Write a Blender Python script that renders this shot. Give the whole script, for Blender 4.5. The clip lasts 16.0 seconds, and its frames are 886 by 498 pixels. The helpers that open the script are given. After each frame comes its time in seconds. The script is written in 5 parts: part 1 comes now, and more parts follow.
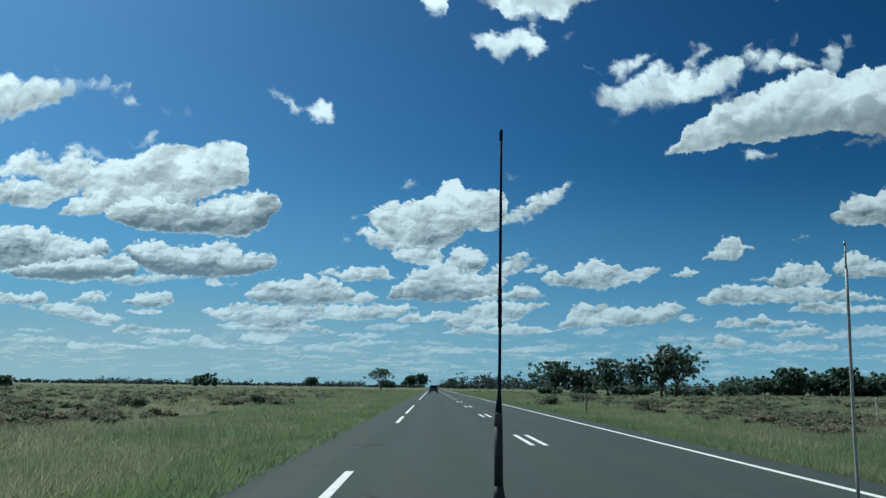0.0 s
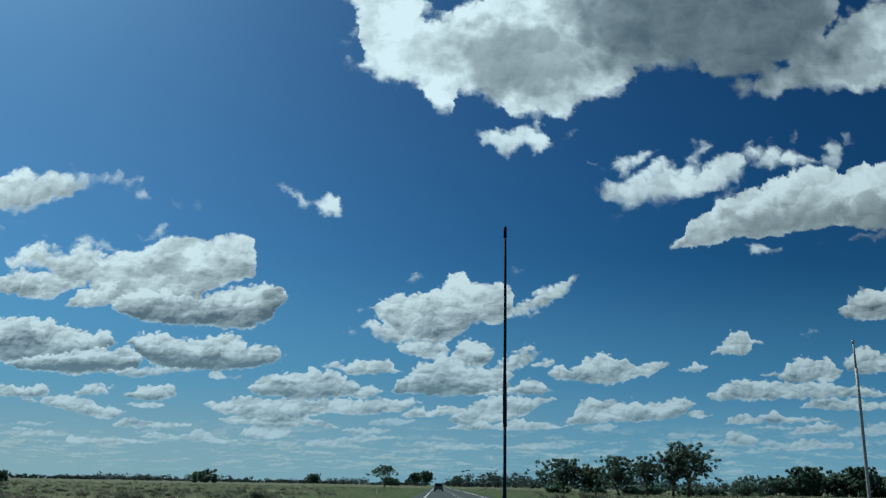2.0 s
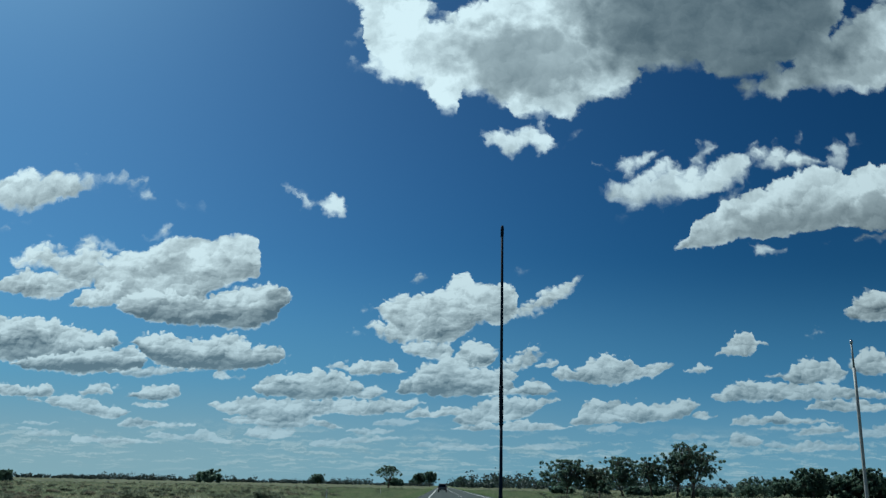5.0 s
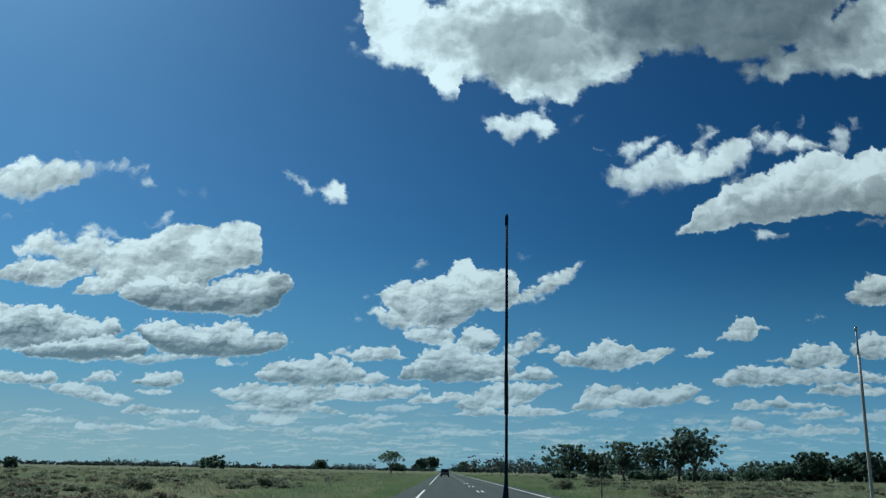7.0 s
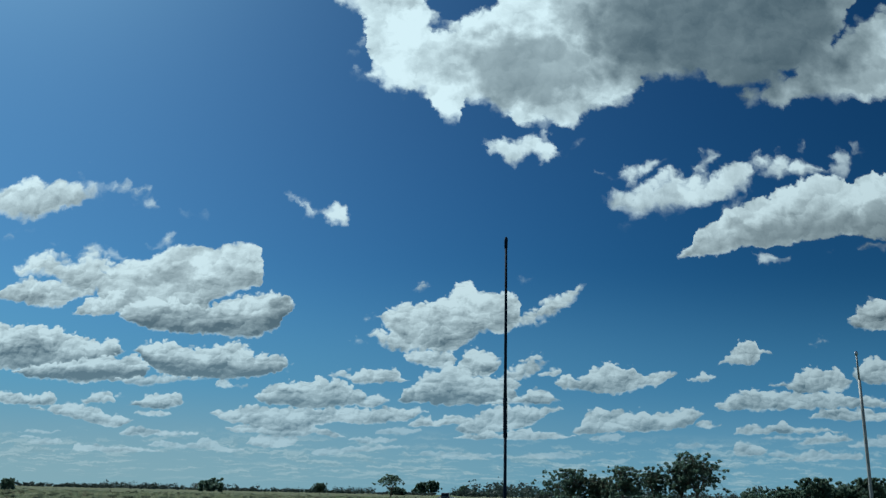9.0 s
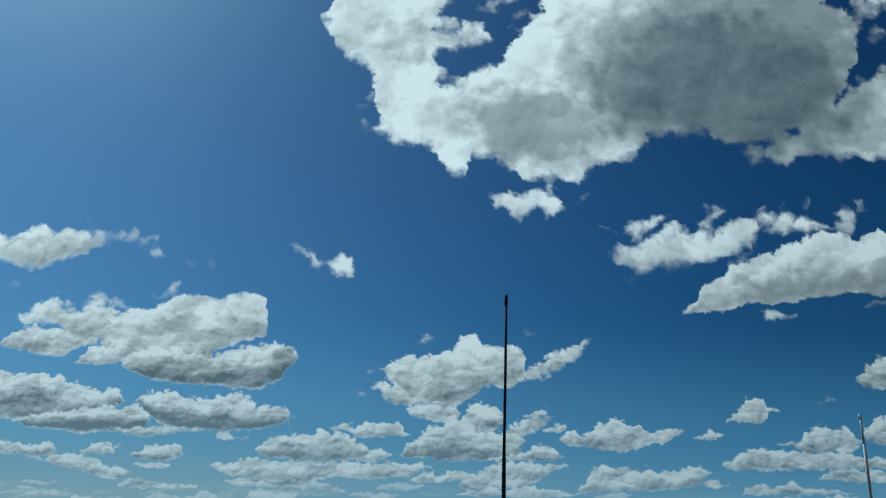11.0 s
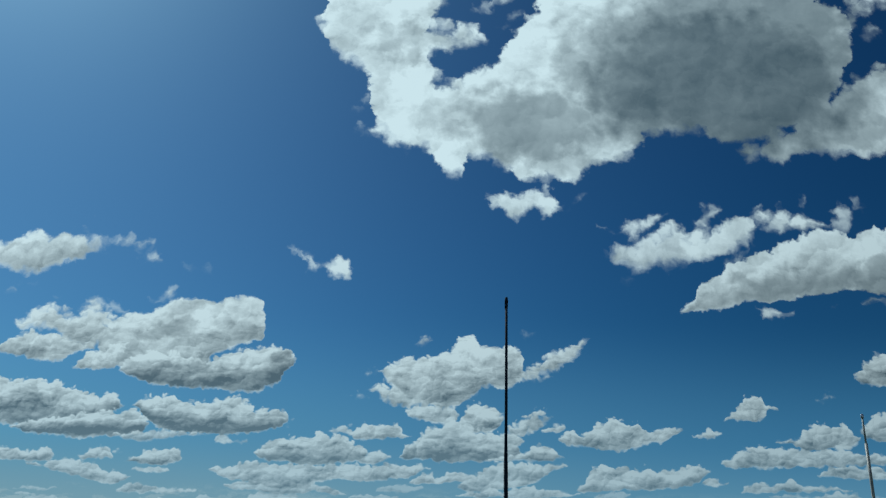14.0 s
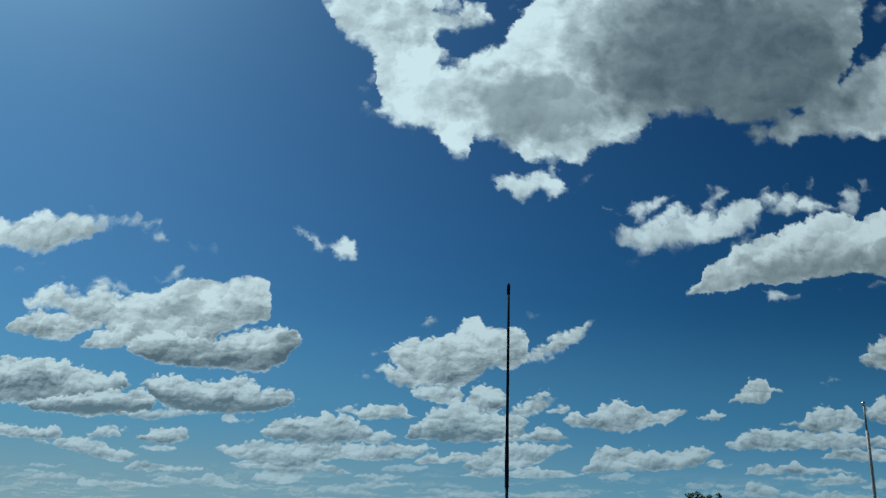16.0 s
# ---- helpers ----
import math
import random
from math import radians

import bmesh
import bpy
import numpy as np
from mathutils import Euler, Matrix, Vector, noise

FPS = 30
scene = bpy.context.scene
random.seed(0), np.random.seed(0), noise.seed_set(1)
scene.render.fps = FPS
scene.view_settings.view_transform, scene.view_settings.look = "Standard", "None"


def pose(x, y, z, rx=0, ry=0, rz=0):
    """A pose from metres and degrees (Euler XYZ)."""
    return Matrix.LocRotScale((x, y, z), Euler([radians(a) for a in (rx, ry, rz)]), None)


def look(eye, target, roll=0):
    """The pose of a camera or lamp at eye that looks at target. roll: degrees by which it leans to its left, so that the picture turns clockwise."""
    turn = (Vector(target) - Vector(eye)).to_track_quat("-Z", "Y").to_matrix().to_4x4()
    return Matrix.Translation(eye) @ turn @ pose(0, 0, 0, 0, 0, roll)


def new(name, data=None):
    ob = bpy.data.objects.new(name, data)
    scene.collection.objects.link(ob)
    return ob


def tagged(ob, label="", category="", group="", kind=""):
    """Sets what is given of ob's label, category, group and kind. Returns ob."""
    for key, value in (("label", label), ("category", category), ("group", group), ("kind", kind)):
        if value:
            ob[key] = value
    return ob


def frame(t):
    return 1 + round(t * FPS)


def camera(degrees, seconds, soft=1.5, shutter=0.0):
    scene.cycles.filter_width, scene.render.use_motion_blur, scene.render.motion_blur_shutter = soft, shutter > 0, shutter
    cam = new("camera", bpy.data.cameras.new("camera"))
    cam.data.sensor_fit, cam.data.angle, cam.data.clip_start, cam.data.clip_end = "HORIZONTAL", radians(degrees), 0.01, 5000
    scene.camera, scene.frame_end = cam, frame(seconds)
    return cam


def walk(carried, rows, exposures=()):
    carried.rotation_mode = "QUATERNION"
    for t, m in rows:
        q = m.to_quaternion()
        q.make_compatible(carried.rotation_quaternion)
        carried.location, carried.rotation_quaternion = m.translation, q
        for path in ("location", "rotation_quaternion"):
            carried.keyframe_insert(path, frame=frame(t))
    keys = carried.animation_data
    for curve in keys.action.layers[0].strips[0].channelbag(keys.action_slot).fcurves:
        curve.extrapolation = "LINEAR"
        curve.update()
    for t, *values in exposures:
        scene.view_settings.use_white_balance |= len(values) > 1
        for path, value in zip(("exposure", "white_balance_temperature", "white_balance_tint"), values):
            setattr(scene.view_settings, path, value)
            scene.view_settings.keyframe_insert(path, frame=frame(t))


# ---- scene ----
EXPOSURES = ((0, 0.18), (0.6, 0.07), (1.0, -0.06), (1.5, -0.07), (3.5, -0.07), (7.5, 0.0), (8, -0.02), (10.5, -0.1), (11, -0.22), (12, -0.22), (16, -0.21))
KELVIN, TINT = 5800, 0
SKY_STRENGTH, SKY_TINT, SKY_GAMMA = 0.09, (0.32, 0.67, 0.73), 1.7
SKY_GLARE = (0.40, 0.62, 0.62)
# The camera: a passenger holds it behind the windscreen and tilts it up to the sky.
cam = camera(58.0, 16.0, soft=1.3)


def held(x, y, z, yaw, tilt, lean):
    return pose(x, y, z, 90 + tilt, 0, yaw) @ pose(0, 0, 0, 0, 0, lean)


walk(cam, [
    (0, held(-0.022, 0.003, 1.432, -0.26, 9.80, 0.75)),
    (0.5, held(0.002, 0.009, 1.429, 0.05, 12.80, 0.97)),
    (1, held(0.002, 0.004, 1.427, 0.31, 16.33, 1.15)),
    (1.5, held(-0.008, 0.003, 1.431, 0.39, 17.03, 1.16)),
    (2, held(-0.018, 0.001, 1.442, 0.28, 16.45, 1.09)),
    (2.5, held(-0.012, 0.006, 1.429, 0.28, 16.36, 1.07)),
    (3, held(-0.021, 0.002, 1.433, 0.28, 16.41, 1.18)),
    (3.5, held(-0.012, 0.001, 1.431, 0.31, 16.47, 1.20)),
    (3.7, held(-0.012, 0.001, 1.431, 0.31, 16.57, 1.20)),
    (5.8, held(0.010, 0.003, 1.442, 0.74, 16.21, 1.27)),
    (6, held(0.010, 0.003, 1.442, 0.74, 16.05, 1.27)),
    (6.5, held(0.006, 0.000, 1.447, 0.76, 15.62, 1.14)),
    (7, held(-0.006, 0.001, 1.446, 0.68, 15.49, 1.02)),
    (7.5, held(-0.008, -0.000, 1.448, 0.65, 15.55, 0.95)),
    (8, held(-0.007, 0.001, 1.441, 0.63, 16.13, 0.96)),
    (8.2, held(-0.007, 0.001, 1.441, 0.63, 16.41, 0.96)),
    (10.3, held(0.013, -0.003, 1.457, 1.20, 18.73, 2.09)),
    (10.5, held(0.013, -0.003, 1.457, 1.20, 19.28, 2.09)),
    (11, held(0.013, -0.007, 1.457, 1.32, 20.84, 2.16)),
    (11.5, held(0.005, -0.003, 1.462, 1.32, 21.83, 2.10)),
    (12, held(-0.002, -0.001, 1.465, 1.19, 21.91, 1.79)),
    (12.5, held(-0.002, 0.001, 1.467, 1.08, 21.58, 1.57)),
    (13, held(-0.006, 0.000, 1.460, 0.95, 21.16, 1.36)),
    (13.5, held(-0.013, -0.000, 1.461, 0.98, 21.03, 1.36)),
    (14, held(0.006, -0.002, 1.464, 1.10, 20.94, 1.54)),
    (14.5, held(0.019, -0.004, 1.463, 1.25, 20.63, 1.71)),
    (15, held(0.028, -0.003, 1.469, 1.37, 20.19, 1.90)),
    (15.5, held(0.019, -0.003, 1.469, 1.49, 19.82, 1.95)),
    (16, held(0.015, -0.007, 1.477, 1.49, 19.58, 1.87)),
], [(t, e, KELVIN, TINT) for t, e in EXPOSURES])

# ---- world and sun ----
SUN_TURN, SUN_HEIGHT = -42.0, 50.0      # degrees from straight ahead (to the right), and above the horizon
world = bpy.data.worlds.new("sky")
scene.world = world
world.use_nodes = True
sun_data = bpy.data.lights.new("sun", "SUN")
sun_data.energy, sun_data.angle, sun_data.color = 3.9, radians(0.6), (1.0, 0.95, 0.86)
sun = new("sun", sun_data)
toward = Vector((math.sin(radians(SUN_TURN)) * math.cos(radians(SUN_HEIGHT)),
                 math.cos(radians(SUN_TURN)) * math.cos(radians(SUN_HEIGHT)), math.sin(radians(SUN_HEIGHT))))
sun.matrix_world = look(toward * 100, (0, 0, 0))


class Nodes:
    """Shortcuts for building a node tree."""

    def __init__(self, tree):
        self.tree = tree
        tree.nodes.clear()

    def add(self, kind):
        return self.tree.nodes.new(kind)

    def plug(self, value, socket):
        if isinstance(value, bpy.types.NodeSocket):
            self.tree.links.new(value, socket)
        elif value is not None:
            socket.default_value = value

    def math(self, op, a, b=None, c=None, clamp=False):
        n = self.add("ShaderNodeMath")
        n.operation, n.use_clamp = op, clamp
        for k, value in enumerate((a, b, c)):
            self.plug(value, n.inputs[k])
        return n.outputs[0]

    def vec(self, op, a, b=None, c=None, scale=None):
        n = self.add("ShaderNodeVectorMath")
        n.operation = op
        for k, value in enumerate((a, b, c)):
            self.plug(value, n.inputs[k])
        self.plug(scale, n.inputs[3])
        return n.outputs["Value"] if op in ("LENGTH", "DOT_PRODUCT") else n.outputs["Vector"]

    def xyz(self, x, y, z):
        n = self.add("ShaderNodeCombineXYZ")
        for k, value in enumerate((x, y, z)):
            self.plug(value, n.inputs[k])
        return n.outputs[0]

    def noise(self, at, scale, detail=4.0, rough=0.55, flat=False):
        n = self.add("ShaderNodeTexNoise")
        n.noise_dimensions = "2D" if flat else "3D"
        self.plug(at, n.inputs["Vector"])
        n.inputs["Scale"].default_value, n.inputs["Detail"].default_value, n.inputs["Roughness"].default_value = scale, detail, rough
        return n.outputs[0], n.outputs["Color"]

    def ramp(self, value, lo, hi, to_lo=0.0, to_hi=1.0, smooth=True):
        n = self.add("ShaderNodeMapRange")
        n.interpolation_type, n.clamp = "SMOOTHSTEP" if smooth else "LINEAR", True
        self.plug(value, n.inputs[0])
        for k, value in enumerate((lo, hi, to_lo, to_hi)):
            n.inputs[k + 1].default_value = value
        return n.outputs[0]

    def mix(self, f, a, b, blend="MIX"):
        n = self.add("ShaderNodeMix")
        n.data_type, n.blend_type = "RGBA", blend
        self.plug(f, n.inputs[0])
        for value, socket in ((a, n.inputs[6]), (b, n.inputs[7])):
            self.plug((*value, 1.0) if isinstance(value, tuple) and len(value) == 3 else value, socket)
        return n.outputs[2]


# Cumulus: each lobe is (dark, ragged, opaque, outline): how dark its foot is shaded, how ragged its rim, how opaque it
# is, and its outline as (across, top, foot), tangents from straight ahead; the far ones first. The cores are ellipses
# of grey shade painted into thick parts.
CLOUDS = []
CLOUDS += [(0.2, 0.8, 0.55, ((-0.5324, 0.0624, 0.0617), (-0.5047, 0.0649, 0.0609), (-0.4769, 0.0641, 0.0634)))]
CLOUDS += [(0.2, 0.8, 0.6, ((-0.531, 0.0563, 0.0556), (-0.5207, 0.0585, 0.0545), (-0.5033, 0.0568, 0.0562)))]
CLOUDS += [(0.25, 0.8, 0.6, ((-0.5192, 0.0504, 0.0491), (-0.4953, 0.0563, 0.0469), (-0.4779, 0.0539, 0.0486), (-0.4728, 0.0507, 0.05)))]
CLOUDS += [(0.25, 0.8, 0.75, ((-0.4621, 0.0421, 0.0415), (-0.4523, 0.049, 0.041), (-0.4315, 0.0494, 0.0407), (-0.4106, 0.0478, 0.0405), (-0.3828, 0.0464, 0.041), (-0.3565, 0.0442, 0.0429)))]
CLOUDS += [(0.25, 0.8, 0.65, ((-0.3699, 0.05, 0.0487), (-0.3495, 0.0565, 0.0484), (-0.3354, 0.054, 0.048), (-0.3146, 0.0545, 0.0477), (-0.301, 0.0588, 0.0467), (-0.2904, 0.0576, 0.0455), (-0.2794, 0.0511, 0.0431), (-0.2655, 0.0487, 0.0433), (-0.2432, 0.0458, 0.0451)))]
CLOUDS += [(0.35, 0.8, 0.85, ((-0.405, 0.0642, 0.0628), (-0.3934, 0.0692, 0.061), (-0.3796, 0.0722, 0.0606), (-0.3655, 0.069, 0.0616), (-0.3444, 0.0674, 0.062), (-0.3235, 0.0665, 0.0624), (-0.3081, 0.0647, 0.0634)))]
CLOUDS += [(0.3, 0.8, 0.8, ((-0.249, 0.0544, 0.0531), (-0.239, 0.0634, 0.0513), (-0.2183, 0.0665, 0.0503), (-0.1974, 0.0635, 0.0527), (-0.1858, 0.0617, 0.059)))]
CLOUDS += [(0.3, 0.8, 0.65, ((-0.1247, 0.0623, 0.0609), (-0.1003, 0.0654, 0.0573), (-0.0795, 0.0645, 0.0578), (-0.0642, 0.0635, 0.0614)))]
CLOUDS += [(0.3, 0.8, 0.6, ((-0.1686, 0.0479, 0.0453), (-0.1548, 0.0516, 0.0415), (-0.1411, 0.0525, 0.0431), (-0.0998, 0.0547, 0.048), (-0.0652, 0.0553, 0.052), (-0.0534, 0.0536, 0.0529)))]
CLOUDS += [(0.25, 0.8, 0.5, ((-0.0407, 0.0458, 0.0438), (-0.0235, 0.0508, 0.0428), (0.0042, 0.05, 0.0413), (0.0456, 0.0481, 0.0428), (0.0663, 0.0465, 0.0452)))]
CLOUDS += [(0.25, 0.8, 0.55, ((-0.0904, 0.0717, 0.0697), (-0.0731, 0.0782, 0.0687), (-0.0522, 0.0786, 0.0691), (-0.0348, 0.0762, 0.0735)))]
CLOUDS += [(0.25, 0.8, 0.5, ((0.2659, 0.0599, 0.0585), (0.2884, 0.0664, 0.0596), (0.3037, 0.0653, 0.0613), (0.3079, 0.064, 0.0634)))]
CLOUDS += [(0.25, 0.8, 0.5, ((0.3091, 0.0627, 0.0614), (0.3161, 0.0662, 0.0595), (0.3244, 0.0657, 0.0603), (0.3314, 0.0638, 0.0625)))]
CLOUDS += [(0.2, 0.8, 0.5, ((0.0835, 0.0469, 0.0442), (0.1077, 0.0507, 0.0427), (0.1423, 0.0527, 0.0447), (0.1575, 0.0503, 0.049)))]
CLOUDS += [(0.2, 0.8, 0.45, ((0.1696, 0.0432, 0.0419), (0.204, 0.0453, 0.0413), (0.2178, 0.0442, 0.0435)))]
CLOUDS += [(0.25, 0.8, 0.6, ((0.1708, 0.0694, 0.0681), (0.1848, 0.0751, 0.0657), (0.1987, 0.0754, 0.0653), (0.2106, 0.0729, 0.0709)))]
CLOUDS += [(0.3, 0.8, 0.7, ((0.4816, 0.0681, 0.0661), (0.5008, 0.0746, 0.0658), (0.5185, 0.0783, 0.0668), (0.54, 0.0835, 0.0686), (0.5609, 0.0826, 0.0703), (0.5817, 0.0796, 0.0728)))]
CLOUDS += [(0.35, 0.8, 0.9, ((0.3426, 0.06, 0.0567), (0.3469, 0.0662, 0.0527), (0.3574, 0.0691, 0.0523), (0.3676, 0.0666, 0.0525), (0.378, 0.0641, 0.054), (0.3835, 0.0615, 0.0575)))]
CLOUDS += [(0.3, 0.8, 0.65, ((0.383, 0.0568, 0.0534), (0.3983, 0.0605, 0.0524), (0.4154, 0.0561, 0.0541)))]
CLOUDS += [(0.35, 0.8, 0.8, ((0.4099, 0.0506, 0.0493), (0.4254, 0.057, 0.0483), (0.4361, 0.0619, 0.0485), (0.4465, 0.0621, 0.0487), (0.4588, 0.0596, 0.0496), (0.4739, 0.0573, 0.0506), (0.495, 0.061, 0.0523), (0.5007, 0.0584, 0.0564)))]
CLOUDS += [(0.3, 0.8, 0.65, ((0.3784, 0.0742, 0.0728), (0.3938, 0.0765, 0.0725), (0.4147, 0.0769, 0.0729), (0.4335, 0.0753, 0.0746)))]
CLOUDS += [(0.4, 0.8, 0.9, ((0.4193, 0.0689, 0.0676), (0.435, 0.0746, 0.0672), (0.4493, 0.079, 0.0682), (0.4634, 0.0806, 0.0698), (0.4776, 0.0816, 0.0721), (0.4892, 0.0764, 0.075)))]
CLOUDS += [(0.5, 0.8, 0.95, ((0.3479, 0.0811, 0.0797), (0.3566, 0.088, 0.0792), (0.3672, 0.0903, 0.0787), (0.3811, 0.0892, 0.079), (0.3952, 0.0909, 0.0793), (0.4038, 0.0944, 0.0794), (0.4081, 0.0966, 0.0795), (0.416, 0.0885, 0.0797), (0.4299, 0.0874, 0.0806), (0.4509, 0.0865, 0.0817), (0.4767, 0.0849, 0.0836)))]
CLOUDS += [(0.5, 0.8, 1, ((0.4406, 0.1006, 0.0986), (0.4501, 0.1063, 0.0981), (0.4645, 0.1114, 0.0976), (0.4751, 0.1123, 0.0972), (0.489, 0.1112, 0.0968), (0.5102, 0.1116, 0.0972), (0.5277, 0.1092, 0.0989), (0.5452, 0.1082, 0.0999), (0.5734, 0.1087, 0.1005), (0.6015, 0.1065, 0.1024)))]
CLOUDS += [(0.5, 0.8, 1, ((0.3255, 0.1142, 0.1128), (0.3354, 0.119, 0.1081), (0.3441, 0.1244, 0.107), (0.3571, 0.1284, 0.1072), (0.3679, 0.1326, 0.1068), (0.3772, 0.1345, 0.1069), (0.3854, 0.1309, 0.1071), (0.3961, 0.1314, 0.1074), (0.4069, 0.1324, 0.1084), (0.4211, 0.1322, 0.1099), (0.4354, 0.1336, 0.11), (0.4493, 0.1322, 0.1092), (0.4706, 0.1304, 0.1109), (0.4917, 0.1281, 0.1126), (0.5129, 0.1277, 0.1132), (0.5304, 0.1233, 0.1148), (0.5532, 0.1188, 0.1146), (0.5772, 0.1171, 0.1157)))]
CLOUDS += [(0.45, 0.8, 1, ((0.3938, 0.1407, 0.1393), (0.4129, 0.141, 0.1361), (0.4221, 0.1455, 0.1307), (0.4275, 0.1526, 0.1294), (0.4386, 0.1592, 0.1282), (0.4496, 0.1637, 0.1284), (0.4568, 0.1646, 0.1286), (0.4636, 0.1597, 0.1287), (0.4783, 0.1629, 0.1304), (0.4854, 0.1602, 0.1326), (0.4921, 0.1518, 0.1363), (0.4996, 0.1491, 0.1434)))]
CLOUDS += [(0.5, 0.8, 1, ((0.4983, 0.1568, 0.154), (0.5047, 0.1634, 0.147), (0.512, 0.1685, 0.1436), (0.5232, 0.1744, 0.1424), (0.534, 0.1754, 0.1427), (0.5482, 0.1713, 0.1443), (0.5607, 0.1673, 0.1446), (0.5832, 0.1628, 0.145), (0.5988, 0.1553, 0.151)))]
CLOUDS += [(0.3, 0.8, 0.95, ((0.5224, 0.1029, 0.1009), (0.5381, 0.1074, 0.0998), (0.5509, 0.109, 0.1), (0.5736, 0.1087, 0.1019), (0.5875, 0.1063, 0.1035)))]
CLOUDS += [(0.4, 0.8, 1, ((0.3335, 0.1642, 0.1628), (0.3426, 0.1723, 0.163), (0.3503, 0.1796, 0.1638), (0.3564, 0.1862, 0.164), (0.3605, 0.1935, 0.164), (0.3714, 0.1945, 0.1642), (0.3823, 0.1947, 0.1652), (0.3858, 0.1897, 0.1681), (0.3893, 0.1825, 0.1739), (0.3968, 0.1827, 0.1769), (0.4051, 0.1778, 0.1764)))]
CLOUDS += [(0.3, 1.6, 0.5, ((0.4435, 0.1886, 0.1872), (0.4564, 0.1939, 0.1881), (0.464, 0.1977, 0.1897), (0.4731, 0.1971, 0.195)))]
CLOUDS += [(0.5, 0.8, 1, ((0.5032, 0.2218, 0.2167), (0.5086, 0.23, 0.2116), (0.5168, 0.2413, 0.211), (0.5245, 0.2452, 0.2104), (0.5361, 0.2521, 0.2099), (0.5473, 0.2531, 0.2101), (0.5581, 0.2503, 0.2104), (0.5662, 0.258, 0.2112), (0.5762, 0.2612, 0.2122), (0.5925, 0.26, 0.2139), (0.6066, 0.2505, 0.2172), (0.6188, 0.2351, 0.2292)))]
CLOUDS += [(0.3, 0.8, 0.95, ((0.294, 0.1415, 0.1401), (0.3043, 0.1467, 0.141), (0.3116, 0.1496, 0.1405), (0.3176, 0.1554, 0.1413), (0.3218, 0.1512, 0.1428), (0.3297, 0.1479, 0.1464)))]
CLOUDS += [(0.35, 0.8, 0.95, ((0.299, 0.0889, 0.0869), (0.3062, 0.0939, 0.085), (0.3153, 0.0947, 0.0852), (0.3222, 0.0901, 0.0874), (0.3286, 0.0902, 0.0895)))]
CLOUDS += [(0.5, 0.8, 1, ((0.1474, 0.0771, 0.0757), (0.1573, 0.0847, 0.0753), (0.166, 0.0985, 0.0754), (0.1753, 0.1059, 0.0756), (0.1859, 0.1079, 0.0758), (0.1941, 0.1031, 0.076), (0.2069, 0.1061, 0.0762), (0.2172, 0.1021, 0.0765), (0.2314, 0.1052, 0.0782), (0.2454, 0.1025, 0.0798), (0.263, 0.102, 0.0822), (0.2737, 0.1047, 0.0838), (0.2844, 0.107, 0.0855), (0.2951, 0.1074, 0.0891), (0.3023, 0.1036, 0.0967), (0.3088, 0.1022, 0.1008)))]
CLOUDS += [(0.35, 0.8, 0.9, ((0.1488, 0.0771, 0.0758), (0.1587, 0.0862, 0.0753), (0.1714, 0.0899, 0.0755), (0.1924, 0.091, 0.0759), (0.2063, 0.0878, 0.0769), (0.2202, 0.084, 0.0785)))]
CLOUDS += [(0.5, 0.8, 1, ((0.1303, 0.1355, 0.1334), (0.1367, 0.1417, 0.1279), (0.1453, 0.1455, 0.126), (0.156, 0.1452, 0.1268), (0.1668, 0.1507, 0.1256), (0.1776, 0.1559, 0.1238), (0.1884, 0.1597, 0.1233), (0.1956, 0.1619, 0.1235), (0.2063, 0.1612, 0.1245), (0.217, 0.158, 0.1254), (0.2263, 0.1566, 0.1274), (0.2311, 0.1499, 0.1298), (0.2418, 0.1483, 0.1315), (0.2527, 0.1511, 0.1333), (0.2601, 0.154, 0.1363), (0.2674, 0.1544, 0.1407), (0.2762, 0.1518, 0.1462), (0.2805, 0.1498, 0.1483)))]
CLOUDS += [(0.55, 0.8, 1, ((-0.595, 0.1065, 0.101), (-0.5774, 0.111, 0.0979), (-0.5561, 0.1122, 0.0969), (-0.5381, 0.1104, 0.0959), (-0.527, 0.1072, 0.0954), (-0.5127, 0.1074, 0.0936), (-0.4953, 0.1099, 0.0946), (-0.4885, 0.1017, 0.0982)))]
CLOUDS += [(0.5, 0.8, 0.95, ((-0.5192, 0.0921, 0.0907), (-0.4999, 0.0924, 0.0876), (-0.4861, 0.0982, 0.0852), (-0.4682, 0.0993, 0.0814), (-0.45, 0.0969, 0.0777), (-0.435, 0.093, 0.0725), (-0.4237, 0.0863, 0.0706), (-0.4097, 0.0866, 0.0702), (-0.3991, 0.0827, 0.0732), (-0.3909, 0.0801, 0.0788)))]
CLOUDS += [(0.45, 0.8, 0.95, ((-0.4614, 0.1036, 0.1015), (-0.4529, 0.1065, 0.0989), (-0.4428, 0.1123, 0.0991), (-0.4323, 0.1132, 0.0993), (-0.4254, 0.114, 0.1002), (-0.4163, 0.1045, 0.1031)))]
CLOUDS += [(0.2, 1.2, 0.7, ((-0.4198, 0.1086, 0.1072), (-0.4116, 0.1122, 0.1067), (-0.405, 0.1089, 0.1082)))]
CLOUDS += [(0.5, 0.8, 1, ((-0.4003, 0.0979, 0.0972), (-0.3852, 0.1051, 0.0954), (-0.3749, 0.1108, 0.0936), (-0.3609, 0.1125, 0.0931), (-0.3468, 0.1121, 0.0948), (-0.3377, 0.1109, 0.0977), (-0.3311, 0.1041, 0.1013)))]
CLOUDS += [(0.3, 0.8, 0.9, ((-0.3894, 0.0877, 0.087), (-0.3761, 0.0907, 0.0846), (-0.3585, 0.0911, 0.0842), (-0.3442, 0.0872, 0.0859)))]
